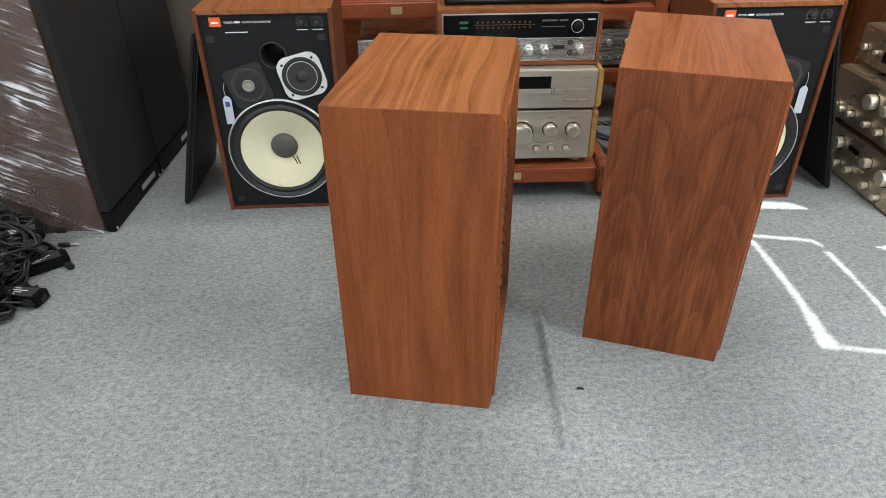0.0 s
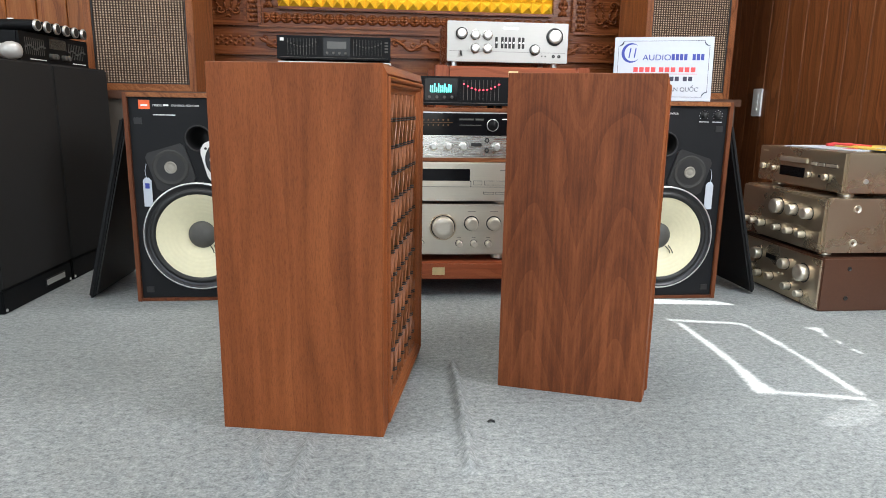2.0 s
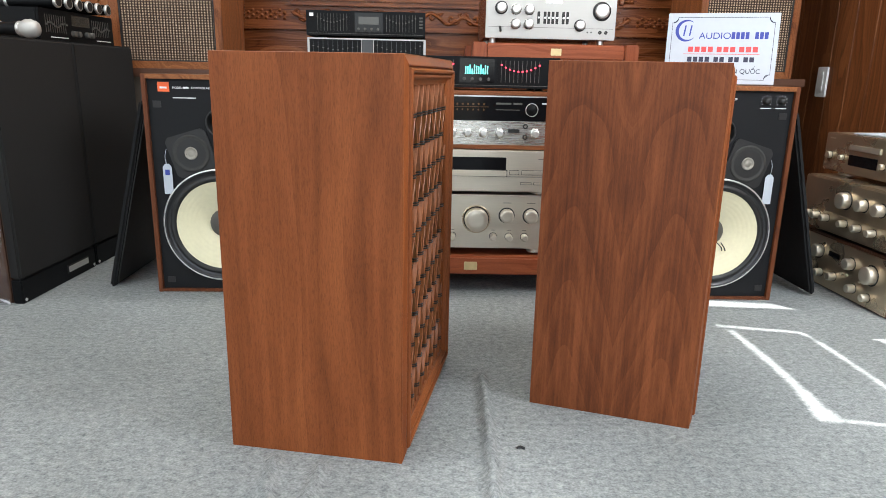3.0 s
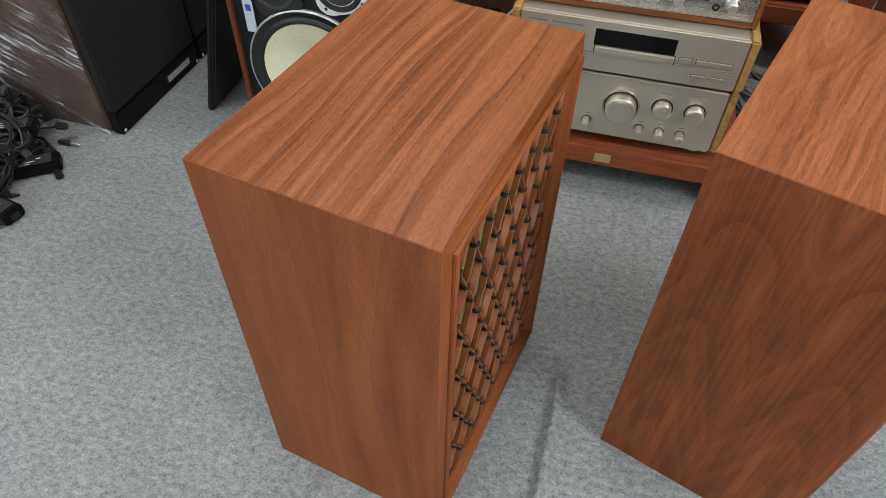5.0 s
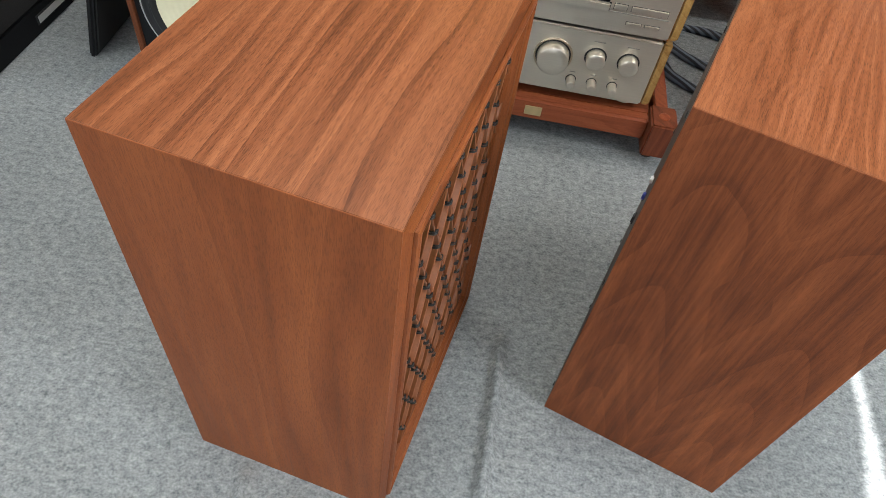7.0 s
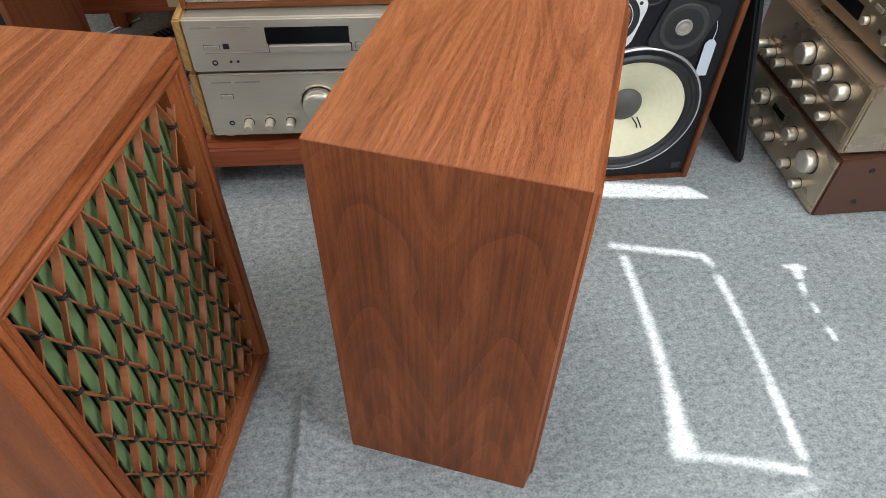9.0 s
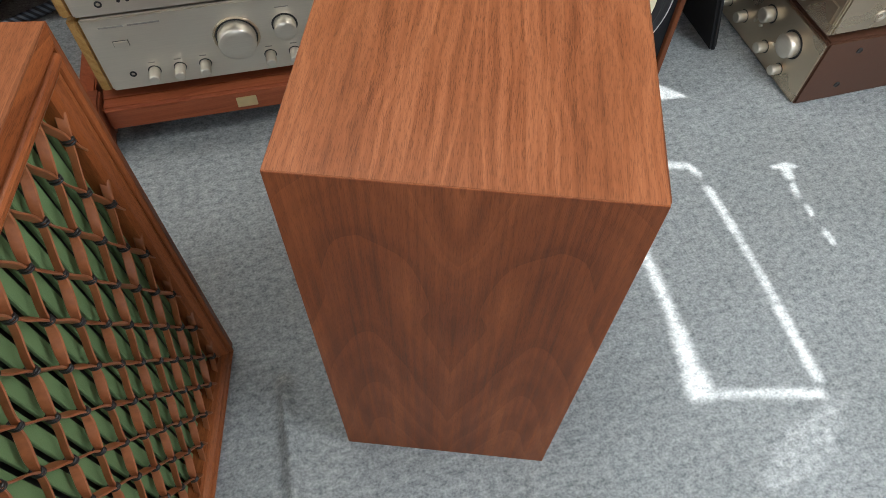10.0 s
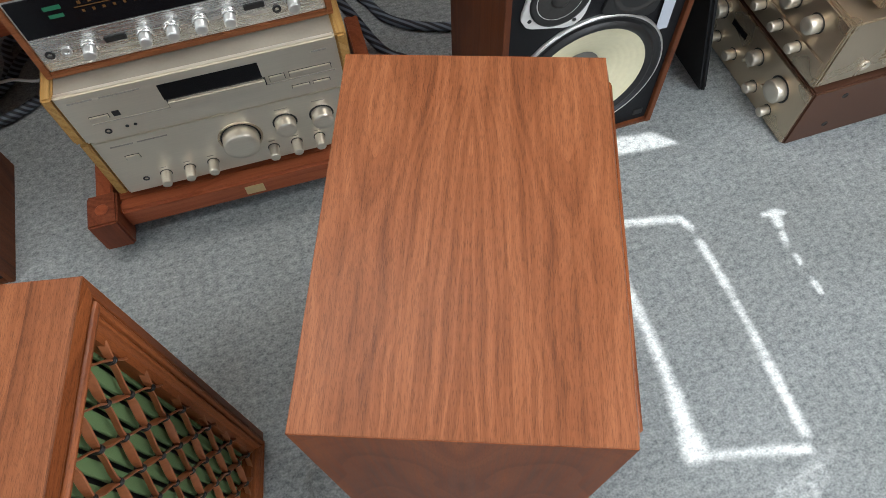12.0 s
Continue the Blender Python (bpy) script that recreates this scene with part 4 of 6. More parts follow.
# ---- tall black loudspeakers wrapped in film ----
def black_tower(m, label, wrapped):
    """Local x out of the grille, y along the front, origin at the near foot of the front."""
    s = thing("black_floor_speaker", m, label, "loudspeaker", "pair of wrapped black floor loudspeakers")
    W, H, D = 0.375, 0.688, 0.36
    part("cabinet", box(-D, -0.032, 0.006, W - 0.006, 0, H - 0.004, 0.003), WRAPPED, s, "dark brown cabinet under film")
    part("grille", box(-0.03, 0.0, 0.0, W - 0.003, 0.0660, H, 0.006, 3), TOWER_CLOTH, s, "black grille cloth")
    part("plinth", box(-0.03, -0.001, 0.001, W - 0.004, 0.0, 0.0655, 0.003, 2), BLACK_CASE, s, "black plinth strip with a badge")
    part("badge_frame", box(-0.002, 0.0015, W - 0.163, W - 0.047, 0.022, 0.046, 0.001), RUBBER, s)
    part("badge", box(0.001, 0.003, W - 0.158, W - 0.052, 0.0255, 0.0425, 0.0008), ALU, s, "narrow silver badge")
    for y in (0.012, W - 0.016):
        part("screw", lathe([(0, 0.0025), (0.004, 0.002), (0.0048, 0)], 10, (-0.001, y, 0.010), "x"), ALU, s)
    if wrapped:
        b = bmesh.new()
        rnd = random.Random(4)
        nx, nz = 26, 46
        g = [[b.verts.new((-D - 0.002 + (D - 0.03) * i / nx, -0.004 - 0.008 * abs(noise.noise((i * 0.35 + j * 0.16, j * 0.42, 1.7))) - 0.003 * rnd.random(), 0.001 + (H + 0.002) * j / nz)) for i in range(nx + 1)] for j in range(nz + 1)]
        for p, q in zip(g, g[1:]):
            for i in range(nx):
                b.faces.new((p[i], p[i + 1], q[i + 1], q[i]))
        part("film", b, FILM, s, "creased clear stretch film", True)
    return s


black_tower(pose(-0.730, 1.908, 0, 0, 0, -3.5), "black floor loudspeaker, brown cabinet wrapped in clear film", True)
black_tower(pose(-0.708, 2.289, 0, 0, 0, -3.5), "black floor loudspeaker beside its wrapped twin", False)


# ---- stands and racks of lacquered wood ----
def rack(m, width, depth, tiers, label, feet=False, plate=None):
    """Local x along the front, y back; tiers are the tops of the shelves."""
    s = thing("wooden_rack", m, label, "rack", "red-brown wooden racks")
    top = max(tiers)
    P = 0.05
    if feet:
        for x in (0.0, width - 0.058):
            part("foot", box(x, x + 0.058, 0.0, 0.075, 0.036, 0.124, 0.004), FOOT_WOOD, s, "square foot block")
            part("glide", lathe([(0, 0), (0.015, 0), (0.016, 0.004), (0.015, 0.037), (0, 0.037)], 20, (x + 0.029, 0.056, 0.0), "z"), RUBBER, s, "black rubber glide")
            part("dowel_plug", lathe([(0.0125, 0), (0.0125, 0.001), (0.011, 0.0016), (0, 0.0016)], 20, (x + 0.029, 0.036, 0.124), "z"), RED_Z, s, "round dowel plug")
            part("side_panel", prism([(x + 0.013, 0.0), (x + 0.045, 0.0), (x + 0.045, 0.111), (x + 0.013, 0.111)], 0.075, depth, 0.003), RED_Z, s)
    else:
        for x in (0.0, width - P):
            for y in (0.0, depth - P):
                part("post", box(x, x + P, y, y + P, 0.0, top + 0.002, 0.004), RED_Z, s)
    set_in = 0.028 if feet else 0.004
    for z in tiers:
        x0, x1 = (0.057, width - 0.057) if feet else (P, width - P)
        part("front_rail", box(x0, x1, set_in, set_in + 0.032, z - 0.055, z, 0.006, 3), RED_X, s)
        part("back_rail", box(x0, x1, depth - 0.034, depth - 0.004, z - 0.055, z, 0.004), RED_X, s)
        part("shelf_board", box(x0, x1, set_in + 0.032, depth - 0.034, z - 0.022, z - 0.004, 0.002), RED_X, s)
        part("brass_plate", box((plate or width / 2) - 0.019, (plate or width / 2) + 0.019, set_in - 0.0025, set_in + 0.0001, z - 0.040, z - 0.016, 0.0008), BRASS, s, "small brass name plate, worn")
    return s


rack(pose(0.154, 2.007, 0, 0, 0, -1.9), 0.630, 0.42, (0.112,), "low red-brown wooden stand under stacked audio components", True, 0.317)
rack(pose(-0.19, 2.46, 0), 0.62, 0.40, (0.275, 0.515), "two-tier red-brown wooden rack with silver components")
rack(pose(0.512, 2.66, 0), 0.605, 0.40, (0.20, 0.44, 0.732), "three-tier red-brown wooden rack with silver components")


# ---- audio components ----
def knob(parent, x, z, r, length, material, y=0.0, name="knob", ridged=False):
    # black disc in place of the shadow round the knob's foot
    part("knob_shadow_gap", lathe([(r * 1.16, 0), (r * 1.16, 0.0005), (r * 0.9, 0.0007)], 24, (x, y, z)), RUBBER, parent)
    return part(name, lathe([(r * 0.98, 0), (r * 0.99, 0.0015), (r, 0.002), (r * 0.97, length * 0.9), (r * 0.9, length), (r * 0.5, length - 0.0006), (0, length - 0.0006)], 28, (x, y, z)), material, parent, "", True)


def feet4(s, w, d, material=BLACK_CASE, h=0.012, r=0.022):
    for x in (0.05, w - 0.05):
        for y in (0.05, d - 0.05):
            part("foot", lathe([(r, -h), (r, -0.002), (r * 0.85, 0.001), (0, 0.001)], 20, (x, y, 0.0), "z"), material, s, "", True)


def button(parent, x0, x1, z0, z1, material, out=0.003, name="button"):
    part("button_gap", box(x0 - 0.0010, x1 + 0.0010, -0.0005, 0.001, z0 - 0.0010, z1 + 0.0010), RUBBER, parent)
    return part(name, box(x0, x1, -out, 0.001, z0, z1, min(0.0008, out / 3)), material, parent)


def amp_gold(m):
    s = thing("gold_amplifier", m, "champagne amplifier with large volume knob on wooden stand", "amplifier")
    W, D, H = 0.494, 0.38, 0.157
    part("body", box(0.02, W - 0.02, 0.012, D, 0.002, H - 0.006, 0.002), CHAMP, s)
    part("front_panel", box(0.02, W - 0.02, 0.0, 0.012, 0, H, 0.0035), CHAMP, s, "brushed champagne front panel")
    for x in (0, W - 0.02):
        part("side_cheek", box(x, x + 0.0198, 0.003, D - 0.01, 0.0, H - 0.002, 0.004), GOLD_CHEEK, s, "glossy gold-brown side cheek")
    part("knob_ring", lathe([(0.041, 0), (0.041, 0.0015), (0.038, 0.002), (0.037, 0.001)], 40, (0.262, 0, 0.086)), CHAMP_D, s, "", True)
    knob(s, 0.262, 0.086, 0.034, 0.026, CHAMP, name="volume_knob")
    knob(s, 0.349, 0.098, 0.020, 0.022, CHAMP)
    knob(s, 0.418, 0.098, 0.020, 0.022, CHAMP)
    for x in (0.104, 0.149, 0.194, 0.312, 0.357, 0.402):
        knob(s, x, 0.036, 0.0098, 0.027, CHAMP, name="small_knob")
    button(s, 0.058, 0.082, 0.098, 0.108, CHAMP, name="power_button")
    part("phone_socket", lathe([(0.006, 0), (0.006, 0.0012), (0.0035, 0.0014), (0.003, -0.002), (0, -0.002)], 16, (0.066, 0.0, 0.035)), RUBBER, s)
    for x0, x1, z in ((0.045, 0.085, 0.136), (0.092, 0.145, 0.136)):
        part("text_bar", box(x0, x1, -0.0004, 0.001, z, z + 0.003), TEXT_GREY, s)
    for x in (0.104, 0.149, 0.194, 0.312, 0.357, 0.402):
        part("text_bar", box(x - 0.006, x + 0.006, -0.0004, 0.001, 0.0535, 0.0555), TEXT_GREY, s)
    for x in (0.349, 0.418):
        part("text_bar", box(x - 0.012, x + 0.012, -0.0004, 0.001, 0.1335, 0.1355), TEXT_GREY, s)
    feet4(s, W, D, CHAMP, 0.018, 0.026)
    return s


amp_gold(pose(0.224, 2.056, 0.131, 0, 0, -1.9))


def cd_gold(m):
    s = thing("disc_player", m, "champagne disc player with dark display window", "disc player")
    W, D, H = 0.494, 0.34, 0.116
    part("body", box(0.02, W - 0.02, 0.012, D, 0.002, H - 0.005, 0.002), CHAMP_SHADED, s)
    part("front_panel", box(0.02, W - 0.02, 0.0, 0.012, 0, H, 0.003), CHAMP, s, "brushed champagne front panel")
    for x in (0, W - 0.02):
        part("side_cheek", box(x, x + 0.0198, 0.003, D - 0.01, 0.0, H - 0.002, 0.004), GOLD_CHEEK, s, "glossy gold-brown side cheek")
    part("display_window", box(0.176, 0.340, -0.001, 0.002, 0.062, 0.097, 0.0006), BLACK_GLASS, s, "black display window")
    part("tray_gap", box(0.178, 0.344, -0.0006, 0.001, 0.0425, 0.0618), RUBBER, s)
    part("disc_tray", box(0.180, 0.342, -0.0065, 0.001, 0.0440, 0.0605, 0.0018), CHAMP, s, "protruding disc tray front")
    button(s, 0.351, 0.376, 0.050, 0.061, CHAMP)
    button(s, 0.385, 0.456, 0.050, 0.061, CHAMP)
    button(s, 0.383, 0.413, 0.022, 0.027, CHAMP)
    button(s, 0.420, 0.449, 0.022, 0.027, CHAMP)
    button(s, 0.052, 0.082, 0.053, 0.061, CHAMP, name="power_button")
    button(s, 0.090, 0.100, 0.053, 0.063, RUBBER, 0.001, "remote_window")
    part("groove", box(0.05, 0.18, -0.0008, 0.001, 0.0425, 0.044), TEXT_GREY, s)
    part("groove", box(0.345, 0.462, -0.0008, 0.001, 0.0425, 0.044), TEXT_GREY, s)
    part("phone_socket", lathe([(0.006, 0), (0.006, 0.0012), (0.0035, 0.0014), (0.003, -0.002), (0, -0.002)], 16, (0.066, 0.0, 0.022)), RUBBER, s)
    for x in (0.098, 0.112):
        part("indicator", lathe([(0.003, 0), (0.003, 0.001), (0, 0.0012)], 10, (x, 0, 0.024)), RUBBER, s)
    for x0, x1, z in ((0.035, 0.075, 0.097), (0.085, 0.150, 0.097), (0.43, 0.455, 0.092)):
        part("text_bar", box(x0, x1, -0.0004, 0.001, z, z + 0.0028), TEXT_GREY, s)
    feet4(s, W, D, CHAMP, 0.010, 0.024)
    return s


cd_gold(pose(0.224, 2.046, 0.299, 0, 0, -1.9))


def receiver(m):
    s = thing("stereo_receiver", m, "wood-cased silver stereo receiver with black tuning dial", "receiver")
    W, D, H = 0.485, 0.34, 0.162
    part("case", box(0, W, 0.010, D, 0, H, 0.003), TEAK_Y, s, "walnut-toned wooden case")
    fr = bmesh.new()
    for q in ((0, 0.011, 0, H), (W - 0.011, W, 0, H), (0.011, W - 0.011, 0, 0.012), (0.011, W - 0.011, H - 0.012, H)):
        box(q[0], q[1], 0.0, 0.0105, q[2], q[3], 0.0015, bm=fr)
    part("case_front_edge", fr, CASE_X, s)
    part("trim", box(0.0112, W - 0.0112, 0.003, 0.009, 0.0122, H - 0.0122, 0.001), ALU, s, "bright metal trim")
    d = part("dial_glass", box(0.015, W - 0.015, 0.001, 0.004, 0.080, H - 0.016), BLACK_GLASS, s, "black tuning dial")
    part("front_panel", box(0.015, W - 0.015, 0.0, 0.004, 0.0165, 0.079, 0.0006), SILVER, s, "brushed silver control panel")
    for i in range(11):
        x = 0.115 + i * 0.0155
        part("dial_mark", box(x - 0.0025, x + 0.0025, 0.0003, 0.0012, 0.123, 0.128), AMBER_GLOW, d)
        part("dial_mark", box(x - 0.002, x + 0.002, 0.0003, 0.0012, 0.108, 0.1125), AMBER_GLOW, d)
    part("dial_line", box(0.105, 0.285, 0.0003, 0.0012, 0.1175, 0.1188), AMBER_GLOW, d)
    part("indicator", box(0.062, 0.088, 0.0003, 0.0012, 0.122, 0.129), GREEN_GLOW, d)
    part("indicator", box(0.064, 0.086, 0.0003, 0.0012, 0.108, 0.114), GREEN_GLOW, d)
    part("text_bar", box(0.305, 0.350, 0.0003, 0.0012, 0.1255, 0.1305), CAP, d)
    part("text_bar", box(0.356, 0.382, 0.0003, 0.0012, 0.1255, 0.1305), CAP, d)
    part("text_bar", box(0.305, 0.375, 0.0003, 0.0012, 0.110, 0.112), CAP, d)
    part("text_bar", box(0.440, 0.462, 0.0003, 0.0012, 0.128, 0.131), INK_WHITE, d)
    part("tuning_knob", lathe([(0.018, 0), (0.018, 0.004), (0.0165, 0.006), (0.0155, 0.004), (0.0145, 0.012), (0, 0.012)], 32, (0.410, 0.001, 0.112)), BLACK_CASE, s, "black tuning knob with bright rim", True)
    part("knob_rim", lathe([(0.0185, 0.003), (0.0185, 0.007), (0.0168, 0.007), (0.0166, 0.004)], 32, (0.410, 0.001, 0.112)), ALU, s, "", True)
    for x in (0.092, 0.180, 0.224, 0.270, 0.317, 0.423):
        k = knob(s, x, 0.047, 0.0105, 0.024, ALU)
        part("knob_collar", lathe([(0.0135, 0), (0.0135, 0.007), (0.011, 0.0075)], 24, (x, 0, 0.047)), SILVER, k, "", True)
    for x in (0.119, 0.343):
        part("rocker_switch", box(x, x + 0.034, -0.004, 0.001, 0.048, 0.058, 0.001), RUBBER, s)
    for x, z in ((0.030, 0.047), (0.394, 0.066), (0.394, 0.036)):
        part("phone_socket", lathe([(0.0075, 0), (0.0075, 0.0015), (0.004, 0.002), (0.0035, -0.001), (0, -0.001)], 18, (x, 0, z)), RUBBER, s)
    part("phone_socket", lathe([(0.0085, 0), (0.0085, 0.003), (0.0045, 0.003), (0.004, -0.001), (0, -0.001)], 18, (0.056, 0, 0.047)), ALU, s)
    return s


receiver(pose(0.240, 2.090, 0.413, 0, 0, -1.0) @ Matrix.Diagonal((0.966, 1, 1, 1)))


def equalizer(m, label, lit, silver=False, W=0.43, H=0.085):
    s = thing("graphic_equalizer", m, label, "equalizer")
    D = 0.26
    body = WHITE_METAL if silver else BLACK_CASE
    part("body", box(0, W, 0.008, D, 0, H - 0.003, 0.002), BLACK_CASE if not silver else SILVER, s)
    part("front_panel", box(0, W, 0, 0.008, 0, H, 0.0015), body, s)
    zb, zt = (0.030, H - 0.008) if silver else (0.016, H - 0.010)
    for side, (xa, xb) in enumerate(((0.085 * W / 0.43, 0.165 * W / 0.43 + 0.0), (0.275 * W / 0.43, 0.385 * W / 0.43))):
        if silver:
            xa, xb = ((0.012, 0.188), (0.242, W - 0.012))[side]
        elif not lit:
            xa, xb = ((0.035, 0.150), (0.280, 0.395))[side]
        else:
            xa, xb = ((0.040, 0.160), (0.285, 0.405))[side]
        part("slider_field", box(xa - 0.004, xb + 0.004, -0.0008, 0.001, zb - 0.003, zt + 0.003), BLACK_CASE, s)
        n = 10
        for i in range(n):
            x = xa + (xb - xa) * (i + 0.5) / n
            u = (i - 4.5) / 4.5
            z = zb + (zt - zb) * (0.50 + (0.30 * u * u if side or not silver else 0.2 * abs(u)))
            part("slider_slot", box(x - 0.0007, x + 0.0007, -0.0014, 0.0, zb, zt), DARK_GREY if silver else CAP, s)
            part("slider", box(x - 0.0022, x + 0.0022, -0.008, -0.0005, z - 0.0022, z + 0.0022, 0.0006), RED_GLOW if lit else CAP, s, "glowing red slider cap" if lit else "")
    if silver:
        part("centre_panel", box(0.194, 0.236, -0.002, 0.001, zb - 0.003, zt + 0.003), DARK_GREY, s)
        for x0, x1 in ((0.018, 0.042), (0.066, 0.125), (0.146, 0.152), (0.160, 0.166), (0.186, 0.214), (0.236, 0.242), (0.250, 0.256), (0.266, 0.272), (0.300, 0.350)):
            button(s, x0, x1, 0.010, 0.016, CAP, 0.002)
    else:
        c = part("display_panel", box(0.172, 0.272, -0.0012, 0.001, 0.014, H - 0.006), BLACK_GLASS, s)
        if lit:
            for i in range(11):
                h = 0.014 + 0.012 * abs(math.sin(i * 1.9 + 0.6))
                part("display_bar", box(0.188 + i * 0.0062, 0.1909 + i * 0.0062, -0.0018, -0.0011, 0.038, 0.038 + h), TEAL_GLOW, c, "glowing teal level bar")
        else:
            part("display", box(0.186, 0.258, -0.0018, -0.0011, 0.040, 0.066), LCD, c, "pale unlit display")
        for i in range(4):
            knob(s, 0.186 + i * 0.023, 0.024, 0.0045, 0.006, CAP, -0.001, "small_knob")
        part("emblem", box(0.012, 0.026, -0.001, 0.001, H - 0.020, H - 0.009), ORANGE if lit else INK_WHITE, s)
        for i in range(4):
            button(s, W - 0.022, W - 0.010, 0.030 + i * 0.011, 0.035 + i * 0.011, CAP, 0.002)
        part("bottom_line", box(0.01, W - 0.01, -0.0008, 0.001, 0.0065, 0.008), CAP, s)
    feet4(s, W, D, RUBBER, 0.007, 0.012)
    return s


equalizer(pose(0.260, 2.130, 0.5825, 0, 0, -1.0), "black graphic equalizer with lit teal display and red sliders", True, W=0.458, H=0.086)
equalizer(pose(-0.080, 2.700, 0.6305, 0, 0, 0), "silver graphic equalizer with dark slider fields", False, True, 0.425, 0.107)
equalizer(pose(-0.082, 2.700, 0.7455, 0, 0, 0), "black graphic equalizer with unlit display on silver equalizer", False, W=0.425, H=0.085)


def silver_unit(m, label, W, H, D, kind, material=None, name="silver_component"):
    """Slim silver components of the shelves: an amplifier row of knobs, or a disc player with a dark window."""
    s = thing(name, m, label, "audio component")
    mt = material or SILVER
    part("body", box(0.003, W - 0.003, 0.008, D, 0, H - 0.004, 0.002), mt, s)
    part("front_panel", box(0, W, 0, 0.008, 0, H, 0.002), mt, s)
    if kind == "amp":
        n = 8
        for i in range(n):
            knob(s, W * (0.10 + 0.80 * i / (n - 1)), H * 0.32, 0.009, 0.015, ALU)
        part("dial_glass", box(W * 0.06, W * 0.72, -0.001, 0.001, H * 0.58, H * 0.90), BLACK_GLASS, s)
        knob(s, W * 0.85, H * 0.72, 0.017, 0.018, ALU, name="tuning_knob")
        part("rocker_switch", box(W * 0.52, W * 0.58, -0.003, 0.001, H * 0.28, H * 0.36), RUBBER, s)
    elif kind == "disc":
        part("display_window", box(W * 0.34, W * 0.64, -0.001, 0.001, H * 0.40, H * 0.80), BLACK_GLASS, s)
        for x0, x1, z in ((0.68, 0.74, 0.55), (0.77, 0.92, 0.55), (0.68, 0.80, 0.25), (0.83, 0.92, 0.25), (0.06, 0.14, 0.30)):
            button(s, W * x0, W * x1, H * z, H * (z + 0.10), mt)
        knob(s, W * 0.10, H * 0.66, 0.010, 0.012, ALU)
    else:
        part("dial_glass", box(W * 0.04, W * 0.46, -0.001, 0.001, H * 0.42, H * 0.92), BLACK_GLASS, s)
        for x in (0.58, 0.74, 0.90):
            knob(s, W * x, H * 0.66, 0.012, 0.016, ALU)
        for i in range(6):
            knob(s, W * (0.52 + 0.08 * i), H * 0.22, 0.006, 0.010, ALU, name="small_knob")
    feet4(s, W, D, RUBBER, 0.010, 0.014)
    return s


silver_unit(pose(-0.115, 2.520, 0.527), "silver receiver with a row of knobs on wooden rack", 0.44, 0.095, 0.33, "amp")
silver_unit(pose(-0.02, 2.500, 0.287), "silver disc player with dark window on rack shelf", 0.42, 0.095, 0.30, "disc")
silver_unit(pose(0.590, 2.690, 0.452), "pale silver disc player on rack shelf", 0.43, 0.085, 0.30, "disc", WHITE_METAL)
silver_unit(pose(0.600, 2.690, 0.212), "silver tuner with three knobs on lower rack shelf", 0.43, 0.135, 0.30, "tuner")


def white_amp(m):
    s = thing("vintage_amplifier", m, "pale silver vintage amplifier in wooden case on rack top", "amplifier")
    W, H, D = 0.474, 0.150, 0.30
    part("case", box(0.0, W, 0.010, D, 0.0, H - 0.001, 0.002), CARVED, s, "dark wooden case")
    part("front_panel", box(0.0, W, 0, 0.010, 0, H, 0.002), WHITE_METAL, s, "pale silver front panel")
    for x, z, r in ((0.055, 0.104, 0.018), (0.108, 0.099, 0.0155), (0.156, 0.099, 0.0155), (0.108, 0.050, 0.0155), (0.156, 0.050, 0.0155), (0.343, 0.049, 0.0165), (0.420, 0.099, 0.026)):
        k = knob(s, x, z, r, 0.018, ALU)
        part("knob_ring", lathe([(r * 1.28, 0), (r * 1.28, 0.002), (r * 1.12, 0.0025)], 28, (x, 0, z)), RING if r > 0.016 else SILVER, k, "", True)
    for x in (0.191, 0.214, 0.228, 0.243, 0.258, 0.281, 0.296):
        part("lever_slot", box(x - 0.005, x + 0.005, -0.001, 0.001, 0.052, 0.094, 0.0008), RUBBER, s)
        part("lever", box(x - 0.003, x + 0.003, -0.010, 0.0, 0.070, 0.076, 0.001), ALU, s)
    part("lever", tube([(0.053, 0.0, 0.038), (0.053, -0.012, 0.030), (0.053, -0.016, 0.022)], 0.004, 8), RUBBER, s)
    for x in (0.418, 0.440):
        part("phone_socket", lathe([(0.0065, 0), (0.0065, 0.002), (0.003, 0.002), (0, -0.001)], 14, (x, 0, 0.026)), RUBBER, s)
    for x in (0.372, 0.386):
        part("indicator", lathe([(0.003, 0), (0.003, 0.001), (0, 0.0012)], 10, (x, 0, 0.026)), CAP, s)
    part("panel_line", box(0.008, W - 0.008, -0.0005, 0.001, 0.0385, 0.0395), CAP, s)
    part("text_bar", box(0.215, 0.275, -0.0005, 0.001, 0.122, 0.132), SILVER, s)
    for x in (0.03, W - 0.045):
        for y in (0.03, D - 0.05):
            part("foot", lathe([(0.011, -0.018), (0.011, 0.0), (0, 0.0)], 14, (x, y, 0.0), "z"), ALU, s)
    return s


white_amp(pose(0.560, 2.700, 0.7505))


# ---- amplifiers by the east wall ----
def face_west(y, z, x=1.577):
    return pose(x, y, z, 0, 0, -90)


